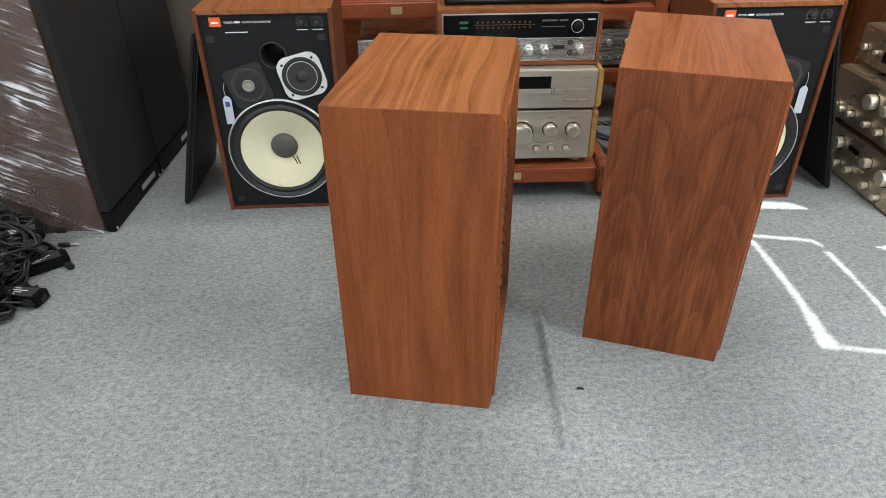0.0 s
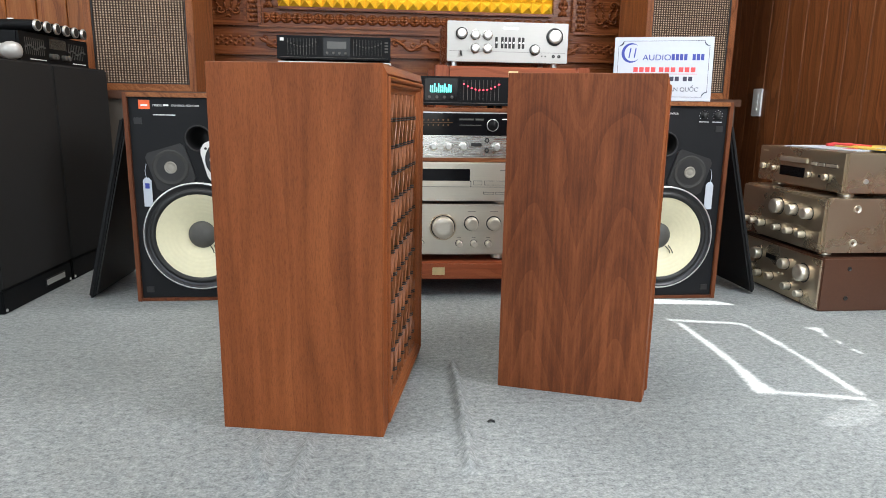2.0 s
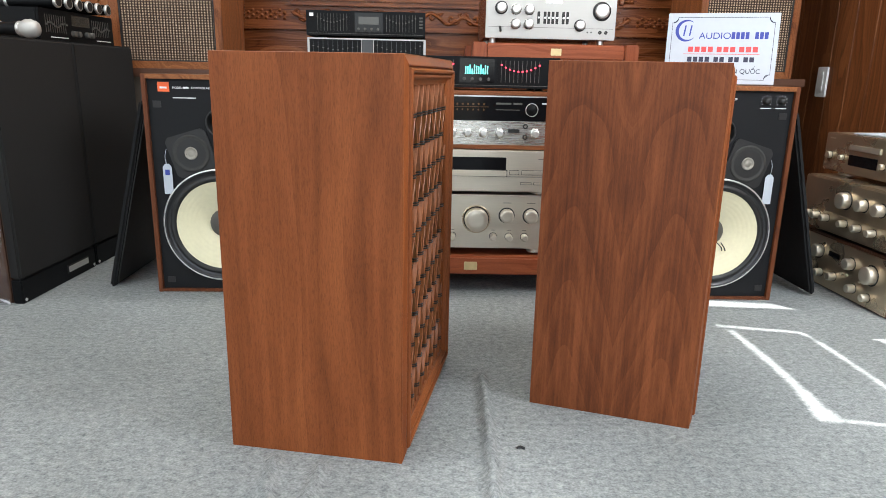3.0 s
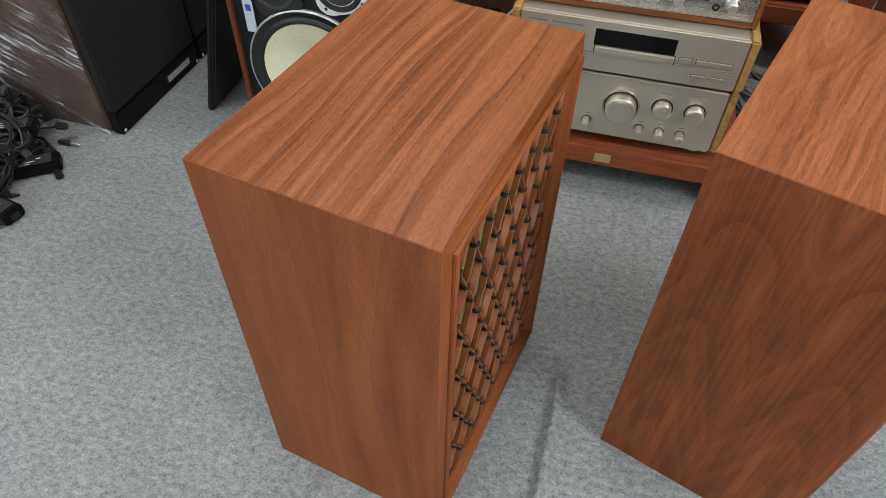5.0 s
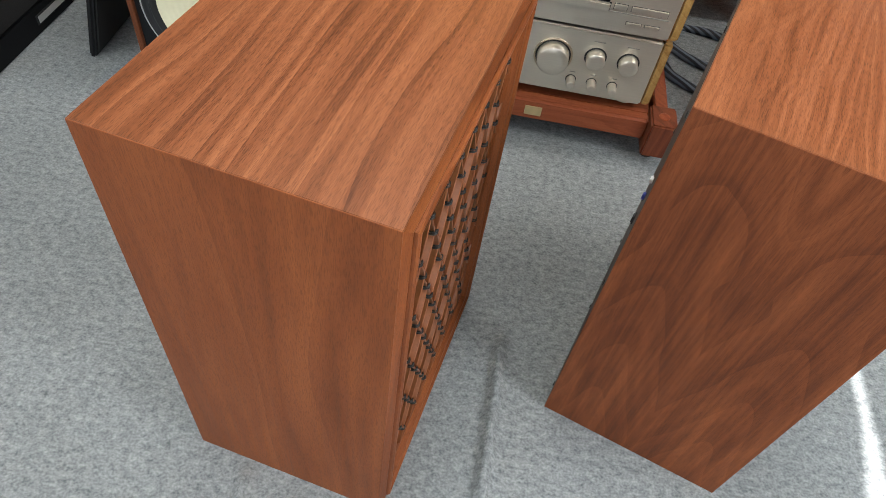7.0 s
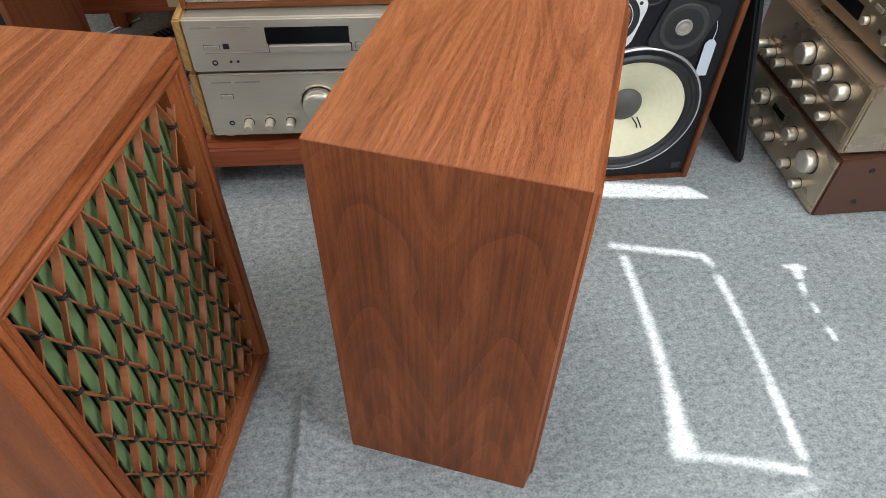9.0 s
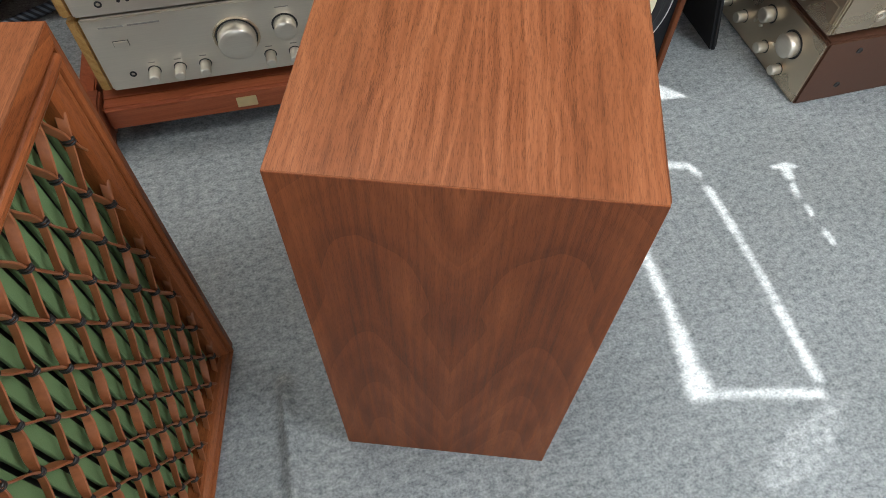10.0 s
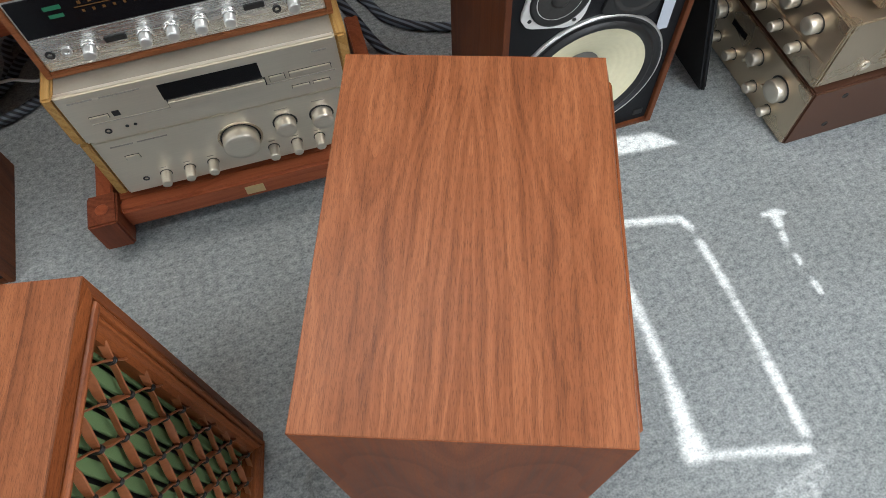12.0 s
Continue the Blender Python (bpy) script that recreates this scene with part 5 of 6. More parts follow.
def amp_brown(m):
    s = thing("cased_amplifier", m, "bronze amplifier in brown vinyl case on carpet", "amplifier", "stack by the plank wall")
    W, H, D = 0.442, 0.163, 0.36
    part("case", box(0, W, 0.006, D, 0, H, 0.004), BROWN_CASE, s, "brown vinyl-covered case")
    part("front_panel", box(0.012, W - 0.004, 0, 0.0065, 0.006, H - 0.008, 0.001), CHAMP_D, s, "bronze-champagne front panel")
    for x, z, r in ((0.365, 0.100, 0.026), (0.275, 0.108, 0.017), (0.12, 0.110, 0.020), (0.205, 0.050, 0.0125), (0.300, 0.042, 0.0125), (0.365, 0.035, 0.011), (0.14, 0.045, 0.012), (0.06, 0.05, 0.013)):
        knob(s, x, z, r, 0.022, CHAMP)
    part("display_window", box(0.165, 0.220, -0.001, 0.001, 0.105, 0.120), BLACK_GLASS, s)
    for x, z in ((0.245, 0.070), (0.265, 0.072), (0.325, 0.070)):
        part("push_pin", lathe([(0.004, 0), (0.0035, 0.006), (0, 0.006)], 10, (x, 0, z)), CHAMP, s)
    for y in (0.09, 0.27):
        for z in (0.04, 0.13):
            part("case_screw", lathe([(0.007, 0), (0.006, 0.002), (0.003, 0.0005), (0, 0.0005)], 12, (W, y, z), "x"), RUBBER, s)
    return s


def amp_bronze(m):
    s = thing("bronze_amplifier", m, "bronze-champagne amplifier with two rows of knobs", "amplifier", "stack by the plank wall")
    W, H, D = 0.436, 0.160, 0.38
    part("body", box(0, W, 0.008, D, 0.0, H, 0.003), CHAMP_D, s)
    part("front_panel", box(0, W, 0, 0.009, 0.0, H - 0.002, 0.003), CHAMP_D, s)
    part("lower_flap", box(0.006, W - 0.008, -0.003, 0.001, 0.008, 0.062, 0.0015), CHAMP_D, s)
    for x, r in ((0.215, 0.024), (0.295, 0.0175), (0.368, 0.0175)):
        knob(s, x, 0.108, r, 0.024, CHAMP, name="large_knob")
    for x in (0.055, 0.098, 0.145, 0.232, 0.295, 0.358):
        knob(s, x, 0.042, 0.0105, 0.024, CHAMP, -0.003, "small_knob")
    for y in (0.10, 0.32):
        for z in (0.03, 0.13):
            part("side_bolt", lathe([(0.012, 0), (0.011, 0.003), (0.006, 0.001), (0.004, -0.002), (0, -0.002)], 18, (W, y, z), "x"), CHAMP, s)
    for i in range(3):
        part("side_vent", box(W - 0.001, W + 0.0015, 0.13, 0.30, 0.034 + 0.011 * i, 0.038 + 0.011 * i), CHAMP_D, s)
    feet4(s, W, D, CHAMP, 0.012, 0.020)
    return s


def player_bronze(m):
    s = thing("bronze_disc_player", m, "bronze-champagne disc player with magazines on top", "disc player", "stack by the plank wall")
    W, H, D = 0.434, 0.116, 0.33
    part("body", box(0, W, 0.008, D, 0.0, H, 0.003), CHAMP_D, s)
    part("front_panel", box(0, W, 0, 0.009, 0.0, H, 0.003), CHAMP_D, s)
    part("disc_tray", box(0.125, 0.265, -0.004, 0.001, 0.072, 0.088, 0.001), CHAMP, s)
    part("display_window", box(0.125, 0.255, -0.001, 0.001, 0.026, 0.058, 0.001), BLACK_GLASS, s)
    for x0, x1 in ((0.285, 0.312), (0.320, 0.347), (0.355, 0.405)):
        button(s, x0, x1, 0.070, 0.080, CHAMP)
    for x, z, r in ((0.035, 0.048, 0.010), (0.095, 0.046, 0.008), (0.280, 0.040, 0.009), (0.360, 0.040, 0.010)):
        knob(s, x, z, r, 0.012, CHAMP, name="small_knob")
    part("remote_window", box(0.322, 0.332, -0.001, 0.001, 0.036, 0.044), RUBBER, s)
    part("text_bar", box(0.020, 0.048, -0.0005, 0.001, 0.098, 0.102), CHAMP, s)
    part("side_bolt", lathe([(0.008, 0), (0.007, 0.003), (0, 0.002)], 14, (W, 0.07, 0.035), "x"), ALU, s)
    feet4(s, W, D, CHAMP, 0.014, 0.022)
    return s


amp_brown(face_west(2.262, 0.0))
amp_bronze(face_west(2.264, 0.1755, 1.571))
player_bronze(face_west(2.270, 0.350, 1.620))


def magazine(m, material, label):
    s = thing("magazine", m, label, "magazine", "papers on the disc player")
    b = box(0, 0.21, 0, 0.28, 0, 0.004, 0.0008)
    part("cover", b, material, s)
    part("printed_block", box(0.03, 0.10, 0.05, 0.08, 0.0039, 0.0045), INK_RED if material is PAPER else PAPER, s)
    return s


magazine(pose(1.70, 1.90, 0.467, 0, 0, 12), PAPER, "white printed magazine lying on disc player")
magazine(pose(1.74, 1.86, 0.4717, 0, 0, -8), MAG_YELLOW, "yellow magazine lying on white magazine")
st = thing("tangled_lead", pose(1.70, 2.04, 0.4755), "red test lead lying on the magazines", "cable")
part("lead", tube([(0, 0.0, 0.003), (0.03, 0.03, 0.006), (0.08, 0.0, 0.003), (0.11, 0.04, 0.007), (0.07, 0.06, 0.003), (0.04, 0.02, 0.009), (0.13, -0.03, 0.003)], 0.0022, 6), INK_RED, st)
part("clip", box(0.0, 0.025, -0.006, 0.006, 0.0, 0.010, 0.002), INK_RED, st)


# ---- sign on the monitor ----
def sign(m):
    s = thing("tabletop_sign", m, "white printed shop sign with blue border, leaning on monitor", "sign")
    W, H = 0.300, 0.200
    part("board", box(0, W, 0, 0.006, 0, H, 0.0012), PAPER, s, "white laminated board")
    fr = bmesh.new()
    a, c, t = 0.012, 0.016, 0.0012
    for q in ((a + c, W - a - c, a, a + t), (a + c, W - a - c, H - a - t, H - a), (a, a + t, a + c, H - a - c), (W - a - t, W - a, a + c, H - a - c)):
        box(q[0], q[1], -0.0006, 0.0005, q[2], q[3], bm=fr)
    for cx_, cz_, a0 in ((a, a, 0), (W - a, a, 90), (W - a, H - a, 180), (a, H - a, 270)):
        pts = [(cx_ + c * math.cos(radians(a0 + 15 * i)), cz_ + c * math.sin(radians(a0 + 15 * i))) for i in range(7)]
        for (xa, za), (xb, zb) in zip(pts, pts[1:]):
            box(min(xa, xb) - 0.0005, max(xa, xb) + 0.0005, -0.0006, 0.0005, min(za, zb) - 0.0005, max(za, zb) + 0.0005, bm=fr)
    part("border", fr, INK_DARK, s, "thin dark blue border")
    # round mark: a plain crescent and two slanted bars
    b = bmesh.new()
    n = 26
    out, inn = [], []
    for i in range(n + 1):
        t_ = radians(50 + 270 * i / n)
        w = 0.0085 * math.sin(math.pi * i / n) + 0.0008
        out.append(b.verts.new((0.052 + 0.030 * math.cos(t_), -0.0006, 0.150 + 0.031 * math.sin(t_))))
        inn.append(b.verts.new((0.052 + (0.030 - w) * math.cos(t_), -0.0006, 0.150 + (0.031 - w) * math.sin(t_))))
    for i in range(n):
        b.faces.new((out[i], out[i + 1], inn[i + 1], inn[i]))
    part("round_mark", b, INK_BLUE, s, "plain blue crescent mark")
    for x in (0.044, 0.060):
        part("mark_bar", prism([(x, 0.135), (x + 0.004, 0.135), (x + 0.008, 0.165), (x + 0.004, 0.165)], -0.0006, 0.0005), INK_BLUE, s)
    words("AUDIO", 0.026, 0.088, -0.0004, 0.127, INK_BLUE, s, wide=1.05)
    for i in range(8):
        if i != 4:
            part("text_bar", box(0.176 + i * 0.0125, 0.1855 + i * 0.0125, -0.0006, 0.0005, 0.127, 0.146), INK_BLUE, s, "plain blue bar")
    for k, x in enumerate((0.062, 0.080, 0.098, 0.116, 0.140, 0.158, 0.176, 0.200, 0.218, 0.236)):
        part("number_bar", box(x, x + 0.0135, -0.0006, 0.0005, 0.090, 0.105), INK_RED, s, "plain red bar")
    part("rule", box(0.050, 0.255, -0.0006, 0.0005, 0.0835, 0.0848), INK_RED, s)
    for k, x in enumerate((0.062, 0.078, 0.094, 0.110, 0.134, 0.150, 0.174, 0.190, 0.214, 0.230)):
        part("number_bar", box(x, x + 0.012, -0.0006, 0.0005, 0.062, 0.076), INK_DARK, s, "plain dark bar")
    words("GIAO HÀNG TOÀN QUỐC", 0.0185, W / 2, -0.0004, 0.030, INK_DARK, s, align="CENTER", wide=1.0)
    part("stand", box(0.10, 0.20, 0.006, 0.045, 0.0, 0.004), PAPER, s)
    return s


sign(pose(1.040, 2.185, 0.607, -9, 0, -20))


# ---- tall cabinets with woven cloth ----
def tall_cabinet(m, label):
    s = thing("tall_speaker", m, label, "loudspeaker", "tall loudspeakers with woven cloth")
    W, H, D, T = 0.392, 0.92, 0.33, 0.026
    part("side_panel", box(0, T, 0, D, 0, H, 0.002), TEAK_Z, s)
    part("side_panel", box(W - T, W, 0, D, 0, H, 0.002), TEAK_Z, s)
    part("bottom_panel", box(T, W - T, 0, D, 0.0005, T), TEAK_Y, s)
    part("top_panel", box(T, W - T, 0, D, H - T, H), TEAK_Y, s)
    part("grille", box(T + 0.004, W - T - 0.004, 0.012, 0.022, T + 0.004, H - T - 0.004), WEAVE, s, "brown and cream woven cloth")
    fr = bmesh.new()
    for q in ((T, W - T, T, T + 0.005), (T, T + 0.005, T, H - T), (W - T - 0.005, W - T, T, H - T)):
        box(q[0], q[1], 0.006, 0.020, q[2], q[3], bm=fr)
    part("grille_edge", fr, RUBBER, s)
    part("back_panel", box(T, W - T, D - 0.012, D - 0.001, T, H - T), BACKBOARD, s)
    return s


def plinth(m, W, D, H, label):
    s = thing("cabinet_stand", m, label, "stand", "dark stands of the tall loudspeakers")
    part("top", box(0, W, 0, D, H - 0.03, H, 0.003), BROWN_CASE, s)
    part("carcass", box(0.015, W - 0.015, 0.02, D - 0.01, 0, H - 0.03, 0.003), BACKBOARD, s)
    return s


plinth(pose(-0.82, 2.72, 0), 0.47, 0.40, 0.618, "dark stand carrying a tall loudspeaker")
tall_cabinet(pose(-0.785, 2.750, 0.6185), "tall wooden loudspeaker with woven brown cloth on dark stand")
plinth(pose(1.378, 2.83, 0), 0.47, 0.40, 0.628, "dark stand carrying a tall loudspeaker by the plank wall")
tall_cabinet(pose(1.412, 2.860, 0.6285), "tall wooden loudspeaker with woven brown cloth by plank wall")


# ---- carved wall panel with foam ----
def carved_panel():
    s = tagged(new("wall_panel"), "carved red-brown wooden wall panel framing yellow foam", "wall panel", kind="structure")
    Y = Y1 - 0.004
    part("backing", box(-0.47, 1.53, Y - 0.022, Y, 0.0, 2.35), CARVED, s)
    f = Y - 0.022
    # long mouldings: x0, x1, z0, z1, how proud
    for x0, x1, z0, z1, d in ((-0.25, 1.25, 0.905, 0.925, 0.022), (-0.25, 1.25, 0.925, 0.936, 0.030), (-0.16, 1.14, 1.006, 1.020, 0.030), (-0.47, 1.53, 0.800, 0.822, 0.026),
                              (-0.47, -0.25, 0.93, 0.945, 0.020), (1.25, 1.53, 0.93, 0.945, 0.020), (-0.25, -0.235, 0.94, 2.0, 0.030), (1.235, 1.25, 0.94, 2.0, 0.030),
                              (-0.172, -0.158, 1.02, 2.0, 0.030), (1.138, 1.152, 1.02, 2.0, 0.030), (-0.47, -0.455, 0.83, 2.0, 0.022), (1.51, 1.53, 0.83, 2.0, 0.022),
                              (-0.315, -0.302, 0.945, 2.0, 0.018), (1.302, 1.315, 0.945, 2.0, 0.018), (-0.47, 1.53, 2.0, 2.05, 0.03)):
        part("moulding", box(x0, x1, f - d, f + 0.001, z0, z1, 0.003), CARVED, s)
    shared = {}

    def carved(key, make, x, z, turn=0.0, scale=1.0, flip=1):
        if key not in shared:
            o = part(key, make(), CARVED, s, "", True)
            shared[key] = o.data
        else:
            o = new(key, shared[key])
            o.parent = s
        o.matrix_basis = Matrix.Translation((x, f, z)) @ Matrix.Rotation(turn, 4, "Y") @ Matrix.Diagonal((scale * flip, 1, scale, 1))

    def petal():
        b = bmesh.new()
        for a in (40, 140, 220, 320, 0, 180):
            l = 0.030 if a % 180 else 0.024
            e = bmesh.new()
            bmesh.ops.create_uvsphere(e, u_segments=8, v_segments=5, radius=1)
            for v in e.verts:
                v.co = Vector((v.co.x * l * 0.5 + l * 0.55, v.co.y * 0.016, v.co.z * 0.0085))
            bmesh.ops.transform(e, matrix=Matrix.Rotation(radians(a), 4, "Y"), verts=e.verts)
            join(b, e)
        e = bmesh.new()
        bmesh.ops.create_uvsphere(e, u_segments=8, v_segments=5, radius=0.011)
        return join(b, e)

    def stud():
        e = bmesh.new()
        bmesh.ops.create_uvsphere(e, u_segments=6, v_segments=4, radius=0.0095)
        return e

    def wave():
        b = tube([(-0.10, -0.004, -0.016), (-0.06, -0.007, 0.022), (-0.02, -0.007, 0.008), (0.02, -0.007, -0.022), (0.06, -0.007, -0.010), (0.10, -0.004, 0.018)], 0.0075, 6)
        for cx_, cz_, up in ((-0.045, 0.004, 1), (0.040, 0.002, -1), (0.085, 0.018, -1)):
            join(b, tube([(cx_ + 0.020 * math.exp(-0.22 * t) * math.cos(t), -0.006, cz_ + up * 0.020 * math.exp(-0.22 * t) * math.sin(t)) for t in [0.7 * q for q in range(10)]], 0.0055, 6))
        for a_ in (-0.075, -0.01, 0.065):
            e = bmesh.new()
            bmesh.ops.create_uvsphere(e, u_segments=8, v_segments=5, radius=1)
            for v in e.verts:
                v.co = Vector((a_ + v.co.x * 0.016, -0.003 + v.co.y * 0.010, (0.030 if a_ < 0 else -0.030) * 0.6 + v.co.z * 0.006 + v.co.x * 0.006))
            join(b, e)
        return b

    def leaf_scroll():
        """An S of two spirals with leaves off its back."""
        b = bmesh.new()
        for sg in (1, -1):
            join(b, tube([(sg * (0.030 * math.exp(-0.24 * t) * math.cos(t) - 0.004), -0.007, sg * (0.042 + 0.030 * math.exp(-0.24 * t) * math.sin(t))) for t in [0.6 * q for q in range(15)]], 0.0068, 6))
            for q in range(4):
                e = bmesh.new()
                bmesh.ops.create_uvsphere(e, u_segments=8, v_segments=5, radius=1)
                for v in e.verts:
                    v.co = Vector((v.co.x * 0.017, v.co.y * 0.011, v.co.z * 0.0065))
                bmesh.ops.transform(e, matrix=Matrix.Translation((sg * (0.040 - 0.008 * q), -0.004, sg * (0.075 - 0.030 * q))) @ Matrix.Rotation(radians(30 + 35 * q), 4, "Y"), verts=e.verts)
                join(b, e)
        return b
    for i in range(29):
        carved("carved_leaf", petal, -0.200 + i * 0.050, 0.971, 0, 1.12, 1 if i % 2 else -1)
    for i in range(18):
        carved("carved_leaf", petal, -0.204, 1.040 + i * 0.050, radians(90), 1.08)
        carved("carved_leaf", petal, 1.194, 1.040 + i * 0.050, radians(90), 1.08)
    for i in range(8):
        carved("carved_wave", wave, -0.14 + i * 0.19, 0.862, 0, 1.0, 1 if i % 2 else -1)
    for i in range(15):
        for j in range(3):
            for x in (-0.290, 1.268):
                carved("carved_stud", stud, x + 0.014 * j + (0.007 if i % 2 else 0), 0.955 + i * 0.021)
    for i in range(9):
        for j in range(2):
            for x in (-0.44, 1.33):
                carved("carved_stud", stud, x + 0.020 * i, 0.850 + 0.022 * j + (0.011 if i % 2 else 0), 0, 0.9)
    for x in (-0.385, 1.410):
        for i in range(6):
            for fl in (1, -1):
                carved("carved_scroll", leaf_scroll, x + fl * 0.034, 1.035 + 0.150 * i, 0, 0.80, fl)
    # foam of small pyramids
    b = bmesh.new()
    st, n, k = 0.05, 26, 18
    for i in range(n):
        for j in range(k):
            x, z = -0.158 + i * st * 1.296 / 1.3, 1.02 + j * st
            q = [b.verts.new(p) for p in ((x, f - 0.012, z), (x + st, f - 0.012, z), (x + st, f - 0.012, z + st), (x, f - 0.012, z + st))]
            t = b.verts.new((x + st / 2, f - 0.048, z + st / 2))
            for a in range(4):
                b.faces.new((q[a], q[(a + 1) % 4], t))
    part("foam", b, FOAM, s, "yellow pyramid foam")
    return s


carved_panel()


def wall_switch(m):
    s = thing("wall_switch", m, "white plastic wall switch plate on plank wall", "switch")
    part("plate", box(0, 0.074, -0.008, 0, 0, 0.124, 0.003), WHITE_PLASTIC, s)
    for z in (0.022, 0.051, 0.080):
        part("rocker", box(0.024, 0.050, -0.011, -0.007, z, z + 0.022, 0.0015), WHITE_PLASTIC, s)
    return s


wall_switch(pose(X1 - 0.0145, 3.060, 0.558, 0, 0, -90))


# ---- things on the black loudspeakers ----
def mixer_unit(m):
    s = thing("rack_processor", m, "black rack audio processor lying on black loudspeaker", "audio processor")
    W, H, D = 0.41, 0.092, 0.22
    part("body", box(0, W, 0.006, D, 0, H, 0.003), BLACK_CASE, s)
    part("front_panel", box(0, W, 0, 0.007, 0, H, 0.0015), BLACK_CASE, s)
    for xa in (0.03, 0.28):
        for i in range(10):
            x = xa + i * 0.011
            part("slider_slot", box(x - 0.001, x + 0.001, -0.001, 0.001, 0.025, 0.075), CAP, s)
            part("slider", box(x - 0.003, x + 0.003, -0.006, 0.0, 0.045 + 0.006 * math.sin(i), 0.050 + 0.006 * math.sin(i)), CAP, s)
    part("display_window", box(0.165, 0.265, -0.001, 0.001, 0.050, 0.082), LCD, s)
    for x in (0.165, 0.19, 0.24, 0.265):
        knob(s, x, 0.026, 0.009, 0.012, CAP)
    part("text_bar", box(0.05, 0.14, -0.0005, 0.001, 0.010, 0.013), INK_WHITE, s)
    part("text_bar", box(0.30, 0.39, -0.0005, 0.001, 0.010, 0.013), INK_WHITE, s)
    return s


mixer_unit(pose(-0.785, 2.262, 0.691, 0, 0, 85))


def microphone(m, label, white=False):
    s = thing("microphone", m, label, "microphone", "microphones on the processor")
    part("handle", lathe([(0.0, 0.001), (0.0155, 0.001), (0.0165, 0.004), (0.0175, 0.13), (0.019, 0.14), (0.019, 0.155)], 18, (0, 0, 0), "x"), BLACK_CASE, s, "", True)
    part("end_ring", lathe([(0.0135, -0.001), (0.0165, -0.001), (0.0178, 0.001), (0.0178, 0.006), (0.0166, 0.008)], 18, (0, 0, 0), "x"), ALU, s, "chrome end ring", True)
    part("end_cap", lathe([(0.0, -0.0015), (0.0135, -0.0015), (0.0138, 0.001)], 18, (0, 0, 0), "x"), RUBBER, s)
    part("switch", box(0.075, 0.095, -0.004, 0.004, 0.0155, 0.0205, 0.001), ALU, s)
    part("collar", lathe([(0.0195, 0.150), (0.0205, 0.152), (0.0205, 0.158), (0.0195, 0.160)], 18, (0, 0, 0), "x"), ALU, s, "", True)
    part("head", lathe([(0.0195, 0.158), (0.025, 0.172), (0.026, 0.185), (0.021, 0.200), (0.010, 0.208), (0, 0.209)], 18, (0, 0, 0), "x"), WHITE_METAL if white else RUBBER, s, "", True)
    return s


for i in range(6):
    d = 0.055 + 0.056 * i
    microphone(pose(-0.785 + 0.087 * d + 0.030, 2.262 + 0.996 * d, 0.8035, 0, 0, 172 + 3 * (i % 3)), "black handheld microphone with chrome end lying on the processor")
microphone(pose(-0.937, 2.192, 0.7165, 0, 0, -10), "microphone with pale metal head lying on loudspeaker", True)


# ---- cables ----
rnd = random.Random(11)


def coil(m, r, n, thick, label, material=None):
    s = thing("cable_coil", m, label, "cable", "heap of black cables")
    pts = []
    for i in range(n * 10):
        a = 2 * math.pi * i / 10
        k = 1 + 0.16 * math.sin(i * 1.3) + rnd.uniform(-0.07, 0.07)
        pts.append((r * k * math.cos(a), r * 0.62 * k * math.sin(a), thick + 0.012 * abs(math.sin(i * 0.7)) + 0.0045 * i / 10))
    pts.append((r * 1.7, r * 0.3, thick))
    part("cord", tube(pts, thick, 6), material or CABLE, s, "", True)
    part("plug", box(r * 1.7, r * 1.7 + 0.03, r * 0.3 - 0.009, r * 0.3 + 0.009, 0.0, 0.016, 0.004), CABLE, s)
    return s


def adapter(m, label):
    s = thing("power_adapter", m, label, "power adapter", "heap of black adapters")
    part("body", box(0, 0.115, 0, 0.052, 0, 0.031, 0.005), BLACK_CASE, s)
    part("label_plate", box(0.018, 0.098, 0.008, 0.044, 0.0308, 0.0314), DARK_GREY, s)
    for i in range(4):
        part("text_bar", box(0.024, 0.05 + 0.012 * (i % 3), 0.012 + i * 0.008, 0.015 + i * 0.008, 0.0313, 0.0318), INK_WHITE, s, "unreadable pale text bar")
    part("socket", box(0.1145, 0.1165, 0.016, 0.036, 0.008, 0.022), RUBBER, s)
    part("cord", tube([(0.0, 0.026, 0.015), (-0.03, 0.03, 0.012), (-0.06, 0.0, 0.006), (-0.05, -0.05, 0.006), (0.02, -0.06, 0.006)], 0.003, 6), CABLE, s)
    return s


for x, y, z, a in ((-0.98, 1.66, 0.0, 35), (-1.00, 1.55, 0.0, -12), (-1.05, 1.70, 0.033, 62), (-1.10, 1.50, 0.0, 20), (-1.02, 1.42, 0.0, 48), (-1.12, 1.62, 0.034, 10), (-1.08, 1.57, 0.034, -35)):
    adapter(pose(x + 0.09, y + 0.02, z, 0, 0, a), "black power adapter with printed label in cable heap")
for x, y, z, r in ((-0.98, 1.50, 0.0, 0.050), (-1.02, 1.62, 0.030, 0.060), (-0.96, 1.76, 0.0, 0.048), (-1.08, 1.76, 0.02, 0.07), (-1.10, 1.44, 0.03, 0.07), (-0.99, 1.37, 0.0, 0.060), (-1.16, 1.60, 0.05, 0.08), (-1.06, 1.70, 0.06, 0.055), (-1.04, 1.52, 0.05, 0.06)):
    coil(pose(x + 0.085, y + 0.02, z, 0, 0, rnd.uniform(0, 360)), r, 4, rnd.choice((0.0028, 0.0035, 0.0045)), "coiled black cable in cable heap")
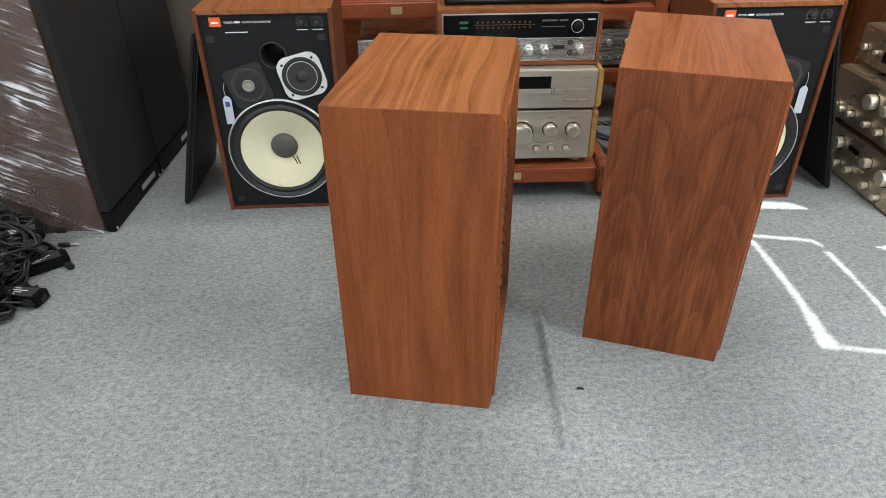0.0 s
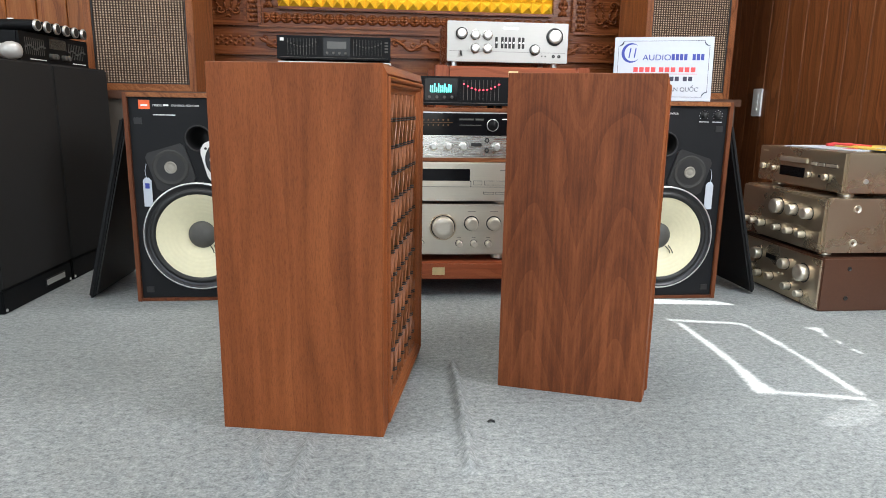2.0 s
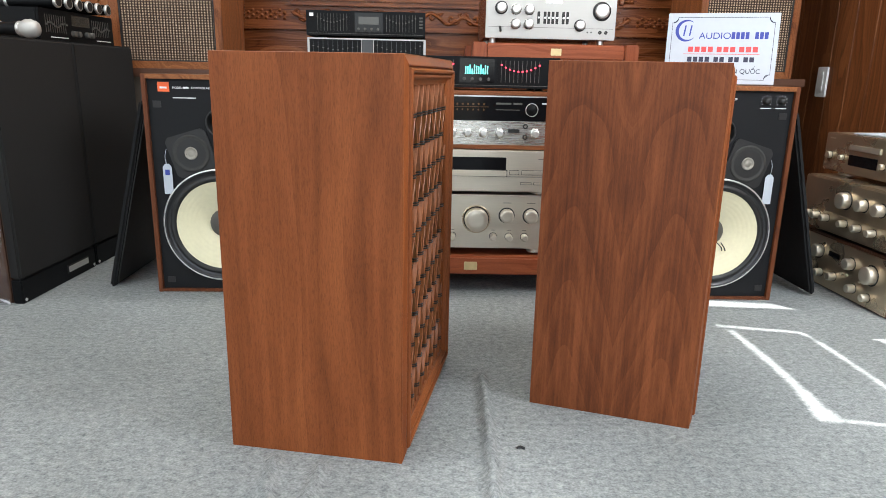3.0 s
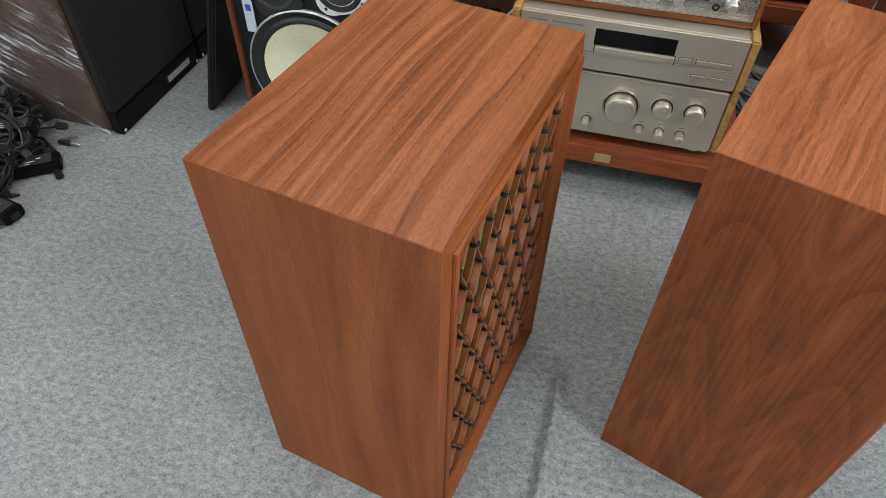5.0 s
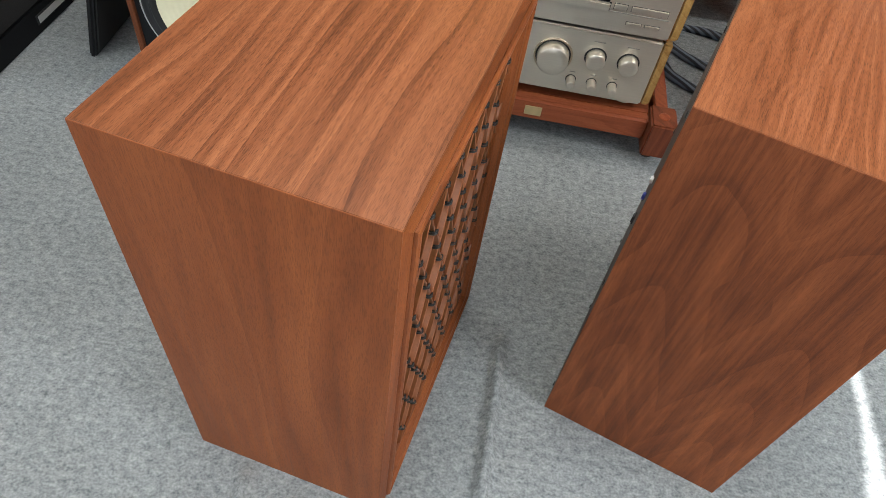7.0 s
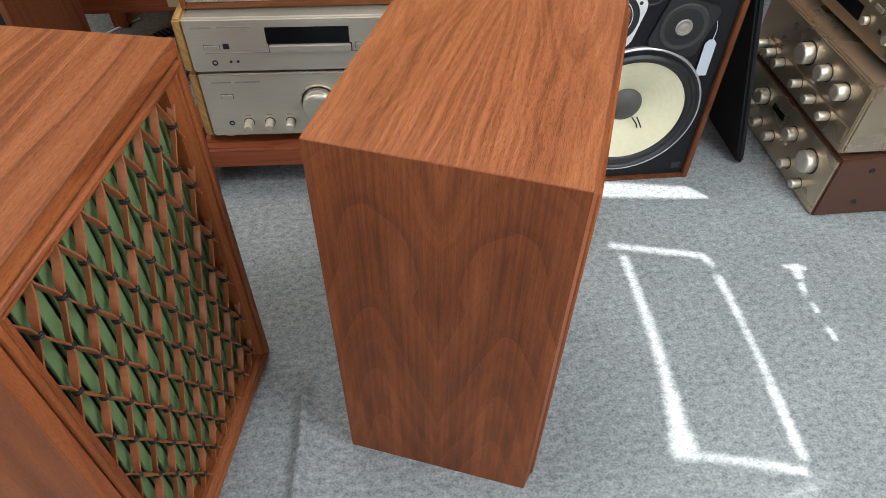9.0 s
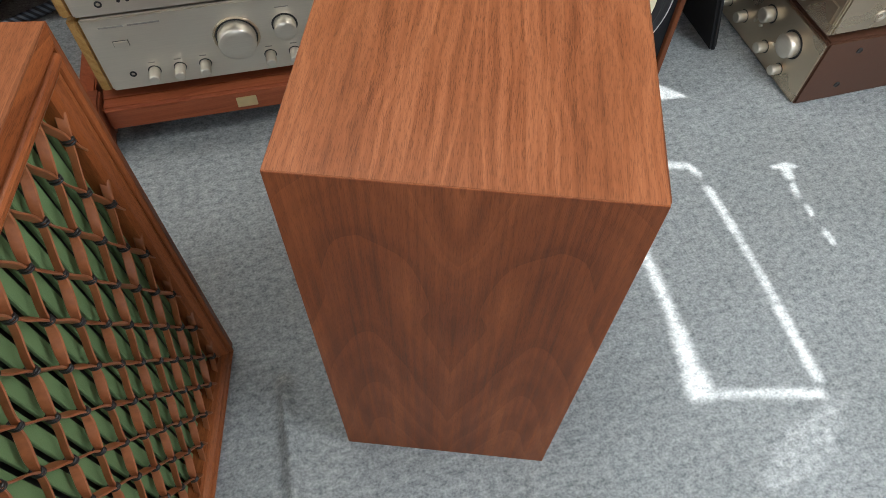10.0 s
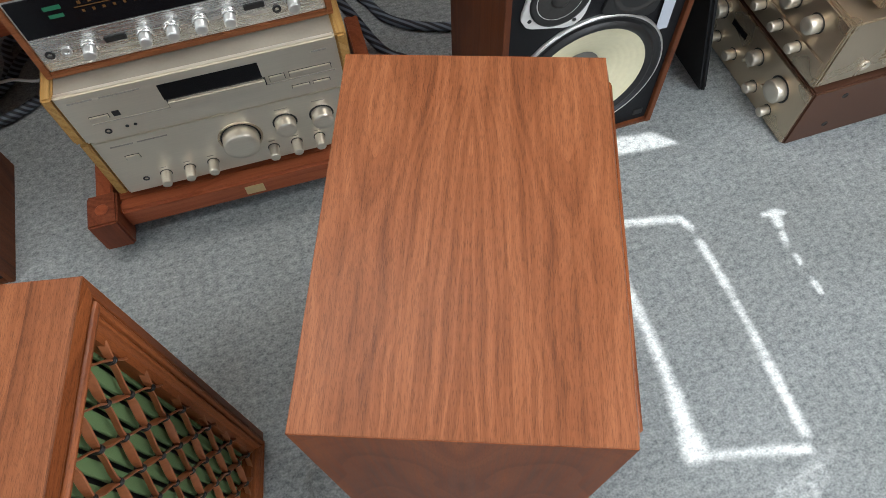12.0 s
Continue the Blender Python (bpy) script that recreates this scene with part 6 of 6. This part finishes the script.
for i in range(38):
    coil(pose(rnd.uniform(-1.08, -0.90), rnd.uniform(1.44, 1.82), rnd.choice((0.0, 0.02, 0.04, 0.07)), rnd.uniform(-18, 18), rnd.uniform(-18, 18), rnd.uniform(0, 360)),
         rnd.uniform(0.028, 0.056), rnd.choice((3, 4, 5)), rnd.choice((0.0028, 0.0036, 0.0046)), "coiled black cable in cable heap")
for i in range(15):
    adapter(pose(-1.13 + 0.038 * (i % 5) + rnd.uniform(0, 0.02), 1.42 + 0.13 * (i // 5) + rnd.uniform(0, 0.06), (0.0, 0.033, 0.066)[i % 3], 0, 0, rnd.uniform(10, 70)), "black power adapter with printed label in cable heap")
for i in range(30):
    coil(pose(rnd.uniform(-1.07, -0.92), rnd.uniform(1.44, 1.81), rnd.choice((0.03, 0.06, 0.09)), rnd.uniform(-25, 25), rnd.uniform(-25, 25), rnd.uniform(0, 360)),
         rnd.uniform(0.035, 0.06), rnd.choice((4, 5, 6)), rnd.choice((0.0028, 0.0036, 0.0046)), "coiled black cable in cable heap")
for i in range(6):
    adapter(pose(rnd.uniform(-1.10, -1.0), rnd.uniform(1.46, 1.74), rnd.choice((0.0, 0.033, 0.05)), 0, 0, rnd.uniform(0, 360)), "black power adapter with printed label in cable heap")
for i in range(46):
    x, y = rnd.uniform(-1.22, -0.90), rnd.uniform(1.46, 1.90)
    rise = max(0.0, 0.15 * (1 - ((x + 1.16) / 0.28) ** 2))
    coil(pose(x, y, rise * rnd.uniform(0.3, 0.95), rnd.uniform(-28, 28), rnd.uniform(-28, 28), rnd.uniform(0, 360)),
         rnd.uniform(0.035, 0.058), rnd.choice((5, 6, 7)), rnd.choice((0.0034, 0.0042, 0.005)), "coiled black cable in cable heap")
for i in range(16):
    x, y = rnd.uniform(-1.18, -0.96), rnd.uniform(1.46, 1.86)
    rise = max(0.0, 0.13 * (1 - ((x + 1.16) / 0.28) ** 2))
    adapter(pose(x, y, rise * rnd.uniform(0.4, 0.9), rnd.uniform(-14, 14), rnd.uniform(-8, 22), rnd.uniform(0, 360)), "black power adapter with printed label in cable heap")
jk = thing("jack_plug", pose(-0.868, 1.838, 0.008), "small plug with bright tip at the edge of the cable heap", "cable plug")
part("sleeve", lathe([(0, 0), (0.006, 0.001), (0.007, 0.03), (0.004, 0.034)], 12, (0, 0, 0), "x"), CABLE, jk, "", True)
part("tip", lathe([(0.003, 0.033), (0.003, 0.052), (0.0015, 0.058), (0, 0.059)], 10, (0, 0, 0), "x"), ALU, jk, "", True)


def hose(points, label):
    s = thing("braided_cable", Matrix.Identity(4), label, "cable", "thick braided cables behind the stack")
    part("cord", tube(points, 0.0115, 10), TEXTILE_CABLE, s, "", True)
    return s


LBL = "thick blue-black braided cable behind the component stack"
hose([(0.62, 2.46, 0.30), (0.72, 2.56, 0.14), (0.80, 2.60, 0.02), (0.83, 2.559, 0.0125), (0.861, 2.483, 0.0125), (0.92, 2.431, 0.0125), (1.01, 2.392, 0.0125), (1.08, 2.38, 0.0125)], LBL)
hose([(0.62, 2.50, 0.34), (0.74, 2.60, 0.16), (0.86, 2.62, 0.0125), (0.97, 2.59, 0.0125), (1.067, 2.55, 0.0125), (1.13, 2.52, 0.0125)], LBL)
hose([(0.64, 2.42, 0.26), (0.74, 2.43, 0.16), (0.82, 2.37, 0.03), (0.87, 2.33, 0.0125), (0.928, 2.288, 0.0125), (0.967, 2.236, 0.0125), (1.03, 2.21, 0.0125), (1.07, 2.22, 0.0125)], LBL)
hose([(0.30, 2.42, 0.17), (0.17, 2.47, 0.12), (0.08, 2.50, 0.03), (0.022, 2.497, 0.0125), (-0.025, 2.472, 0.0125), (-0.073, 2.455, 0.0125), (-0.17, 2.44, 0.0125), (-0.25, 2.46, 0.0125)], LBL)
hose([(0.10, 2.78, 0.0125), (0.0, 2.76, 0.0125), (-0.055, 2.71, 0.0125), (-0.050, 2.63, 0.0125), (-0.073, 2.55, 0.0125), (-0.14, 2.53, 0.0125), (-0.26, 2.56, 0.0125)], LBL)
hose([(0.12, 2.70, 0.036), (0.04, 2.67, 0.036), (-0.012, 2.61, 0.036), (-0.036, 2.555, 0.036), (-0.078, 2.515, 0.036), (-0.15, 2.50, 0.036), (-0.24, 2.51, 0.036)], LBL)
wc = thing("white_cable", Matrix.Identity(4), "thin white cable behind the component stack", "cable")
part("cord", tube([(0.27, 2.40, 0.33), (0.15, 2.46, 0.16), (0.05, 2.51, 0.055), (-0.02, 2.535, 0.052), (-0.073, 2.54, 0.052), (-0.15, 2.60, 0.03), (-0.22, 2.74, 0.004), (-0.12, 2.86, 0.004)], 0.0038, 6), WHITE_PLASTIC, wc, "", True)

lint = tagged(part("lint_fleck", tube([(0.484, 1.182, 0.002), (0.490, 1.184, 0.004), (0.498, 1.181, 0.002)], 0.0022, 5), CABLE), "small dark fleck of lint lying on carpet", "lint")
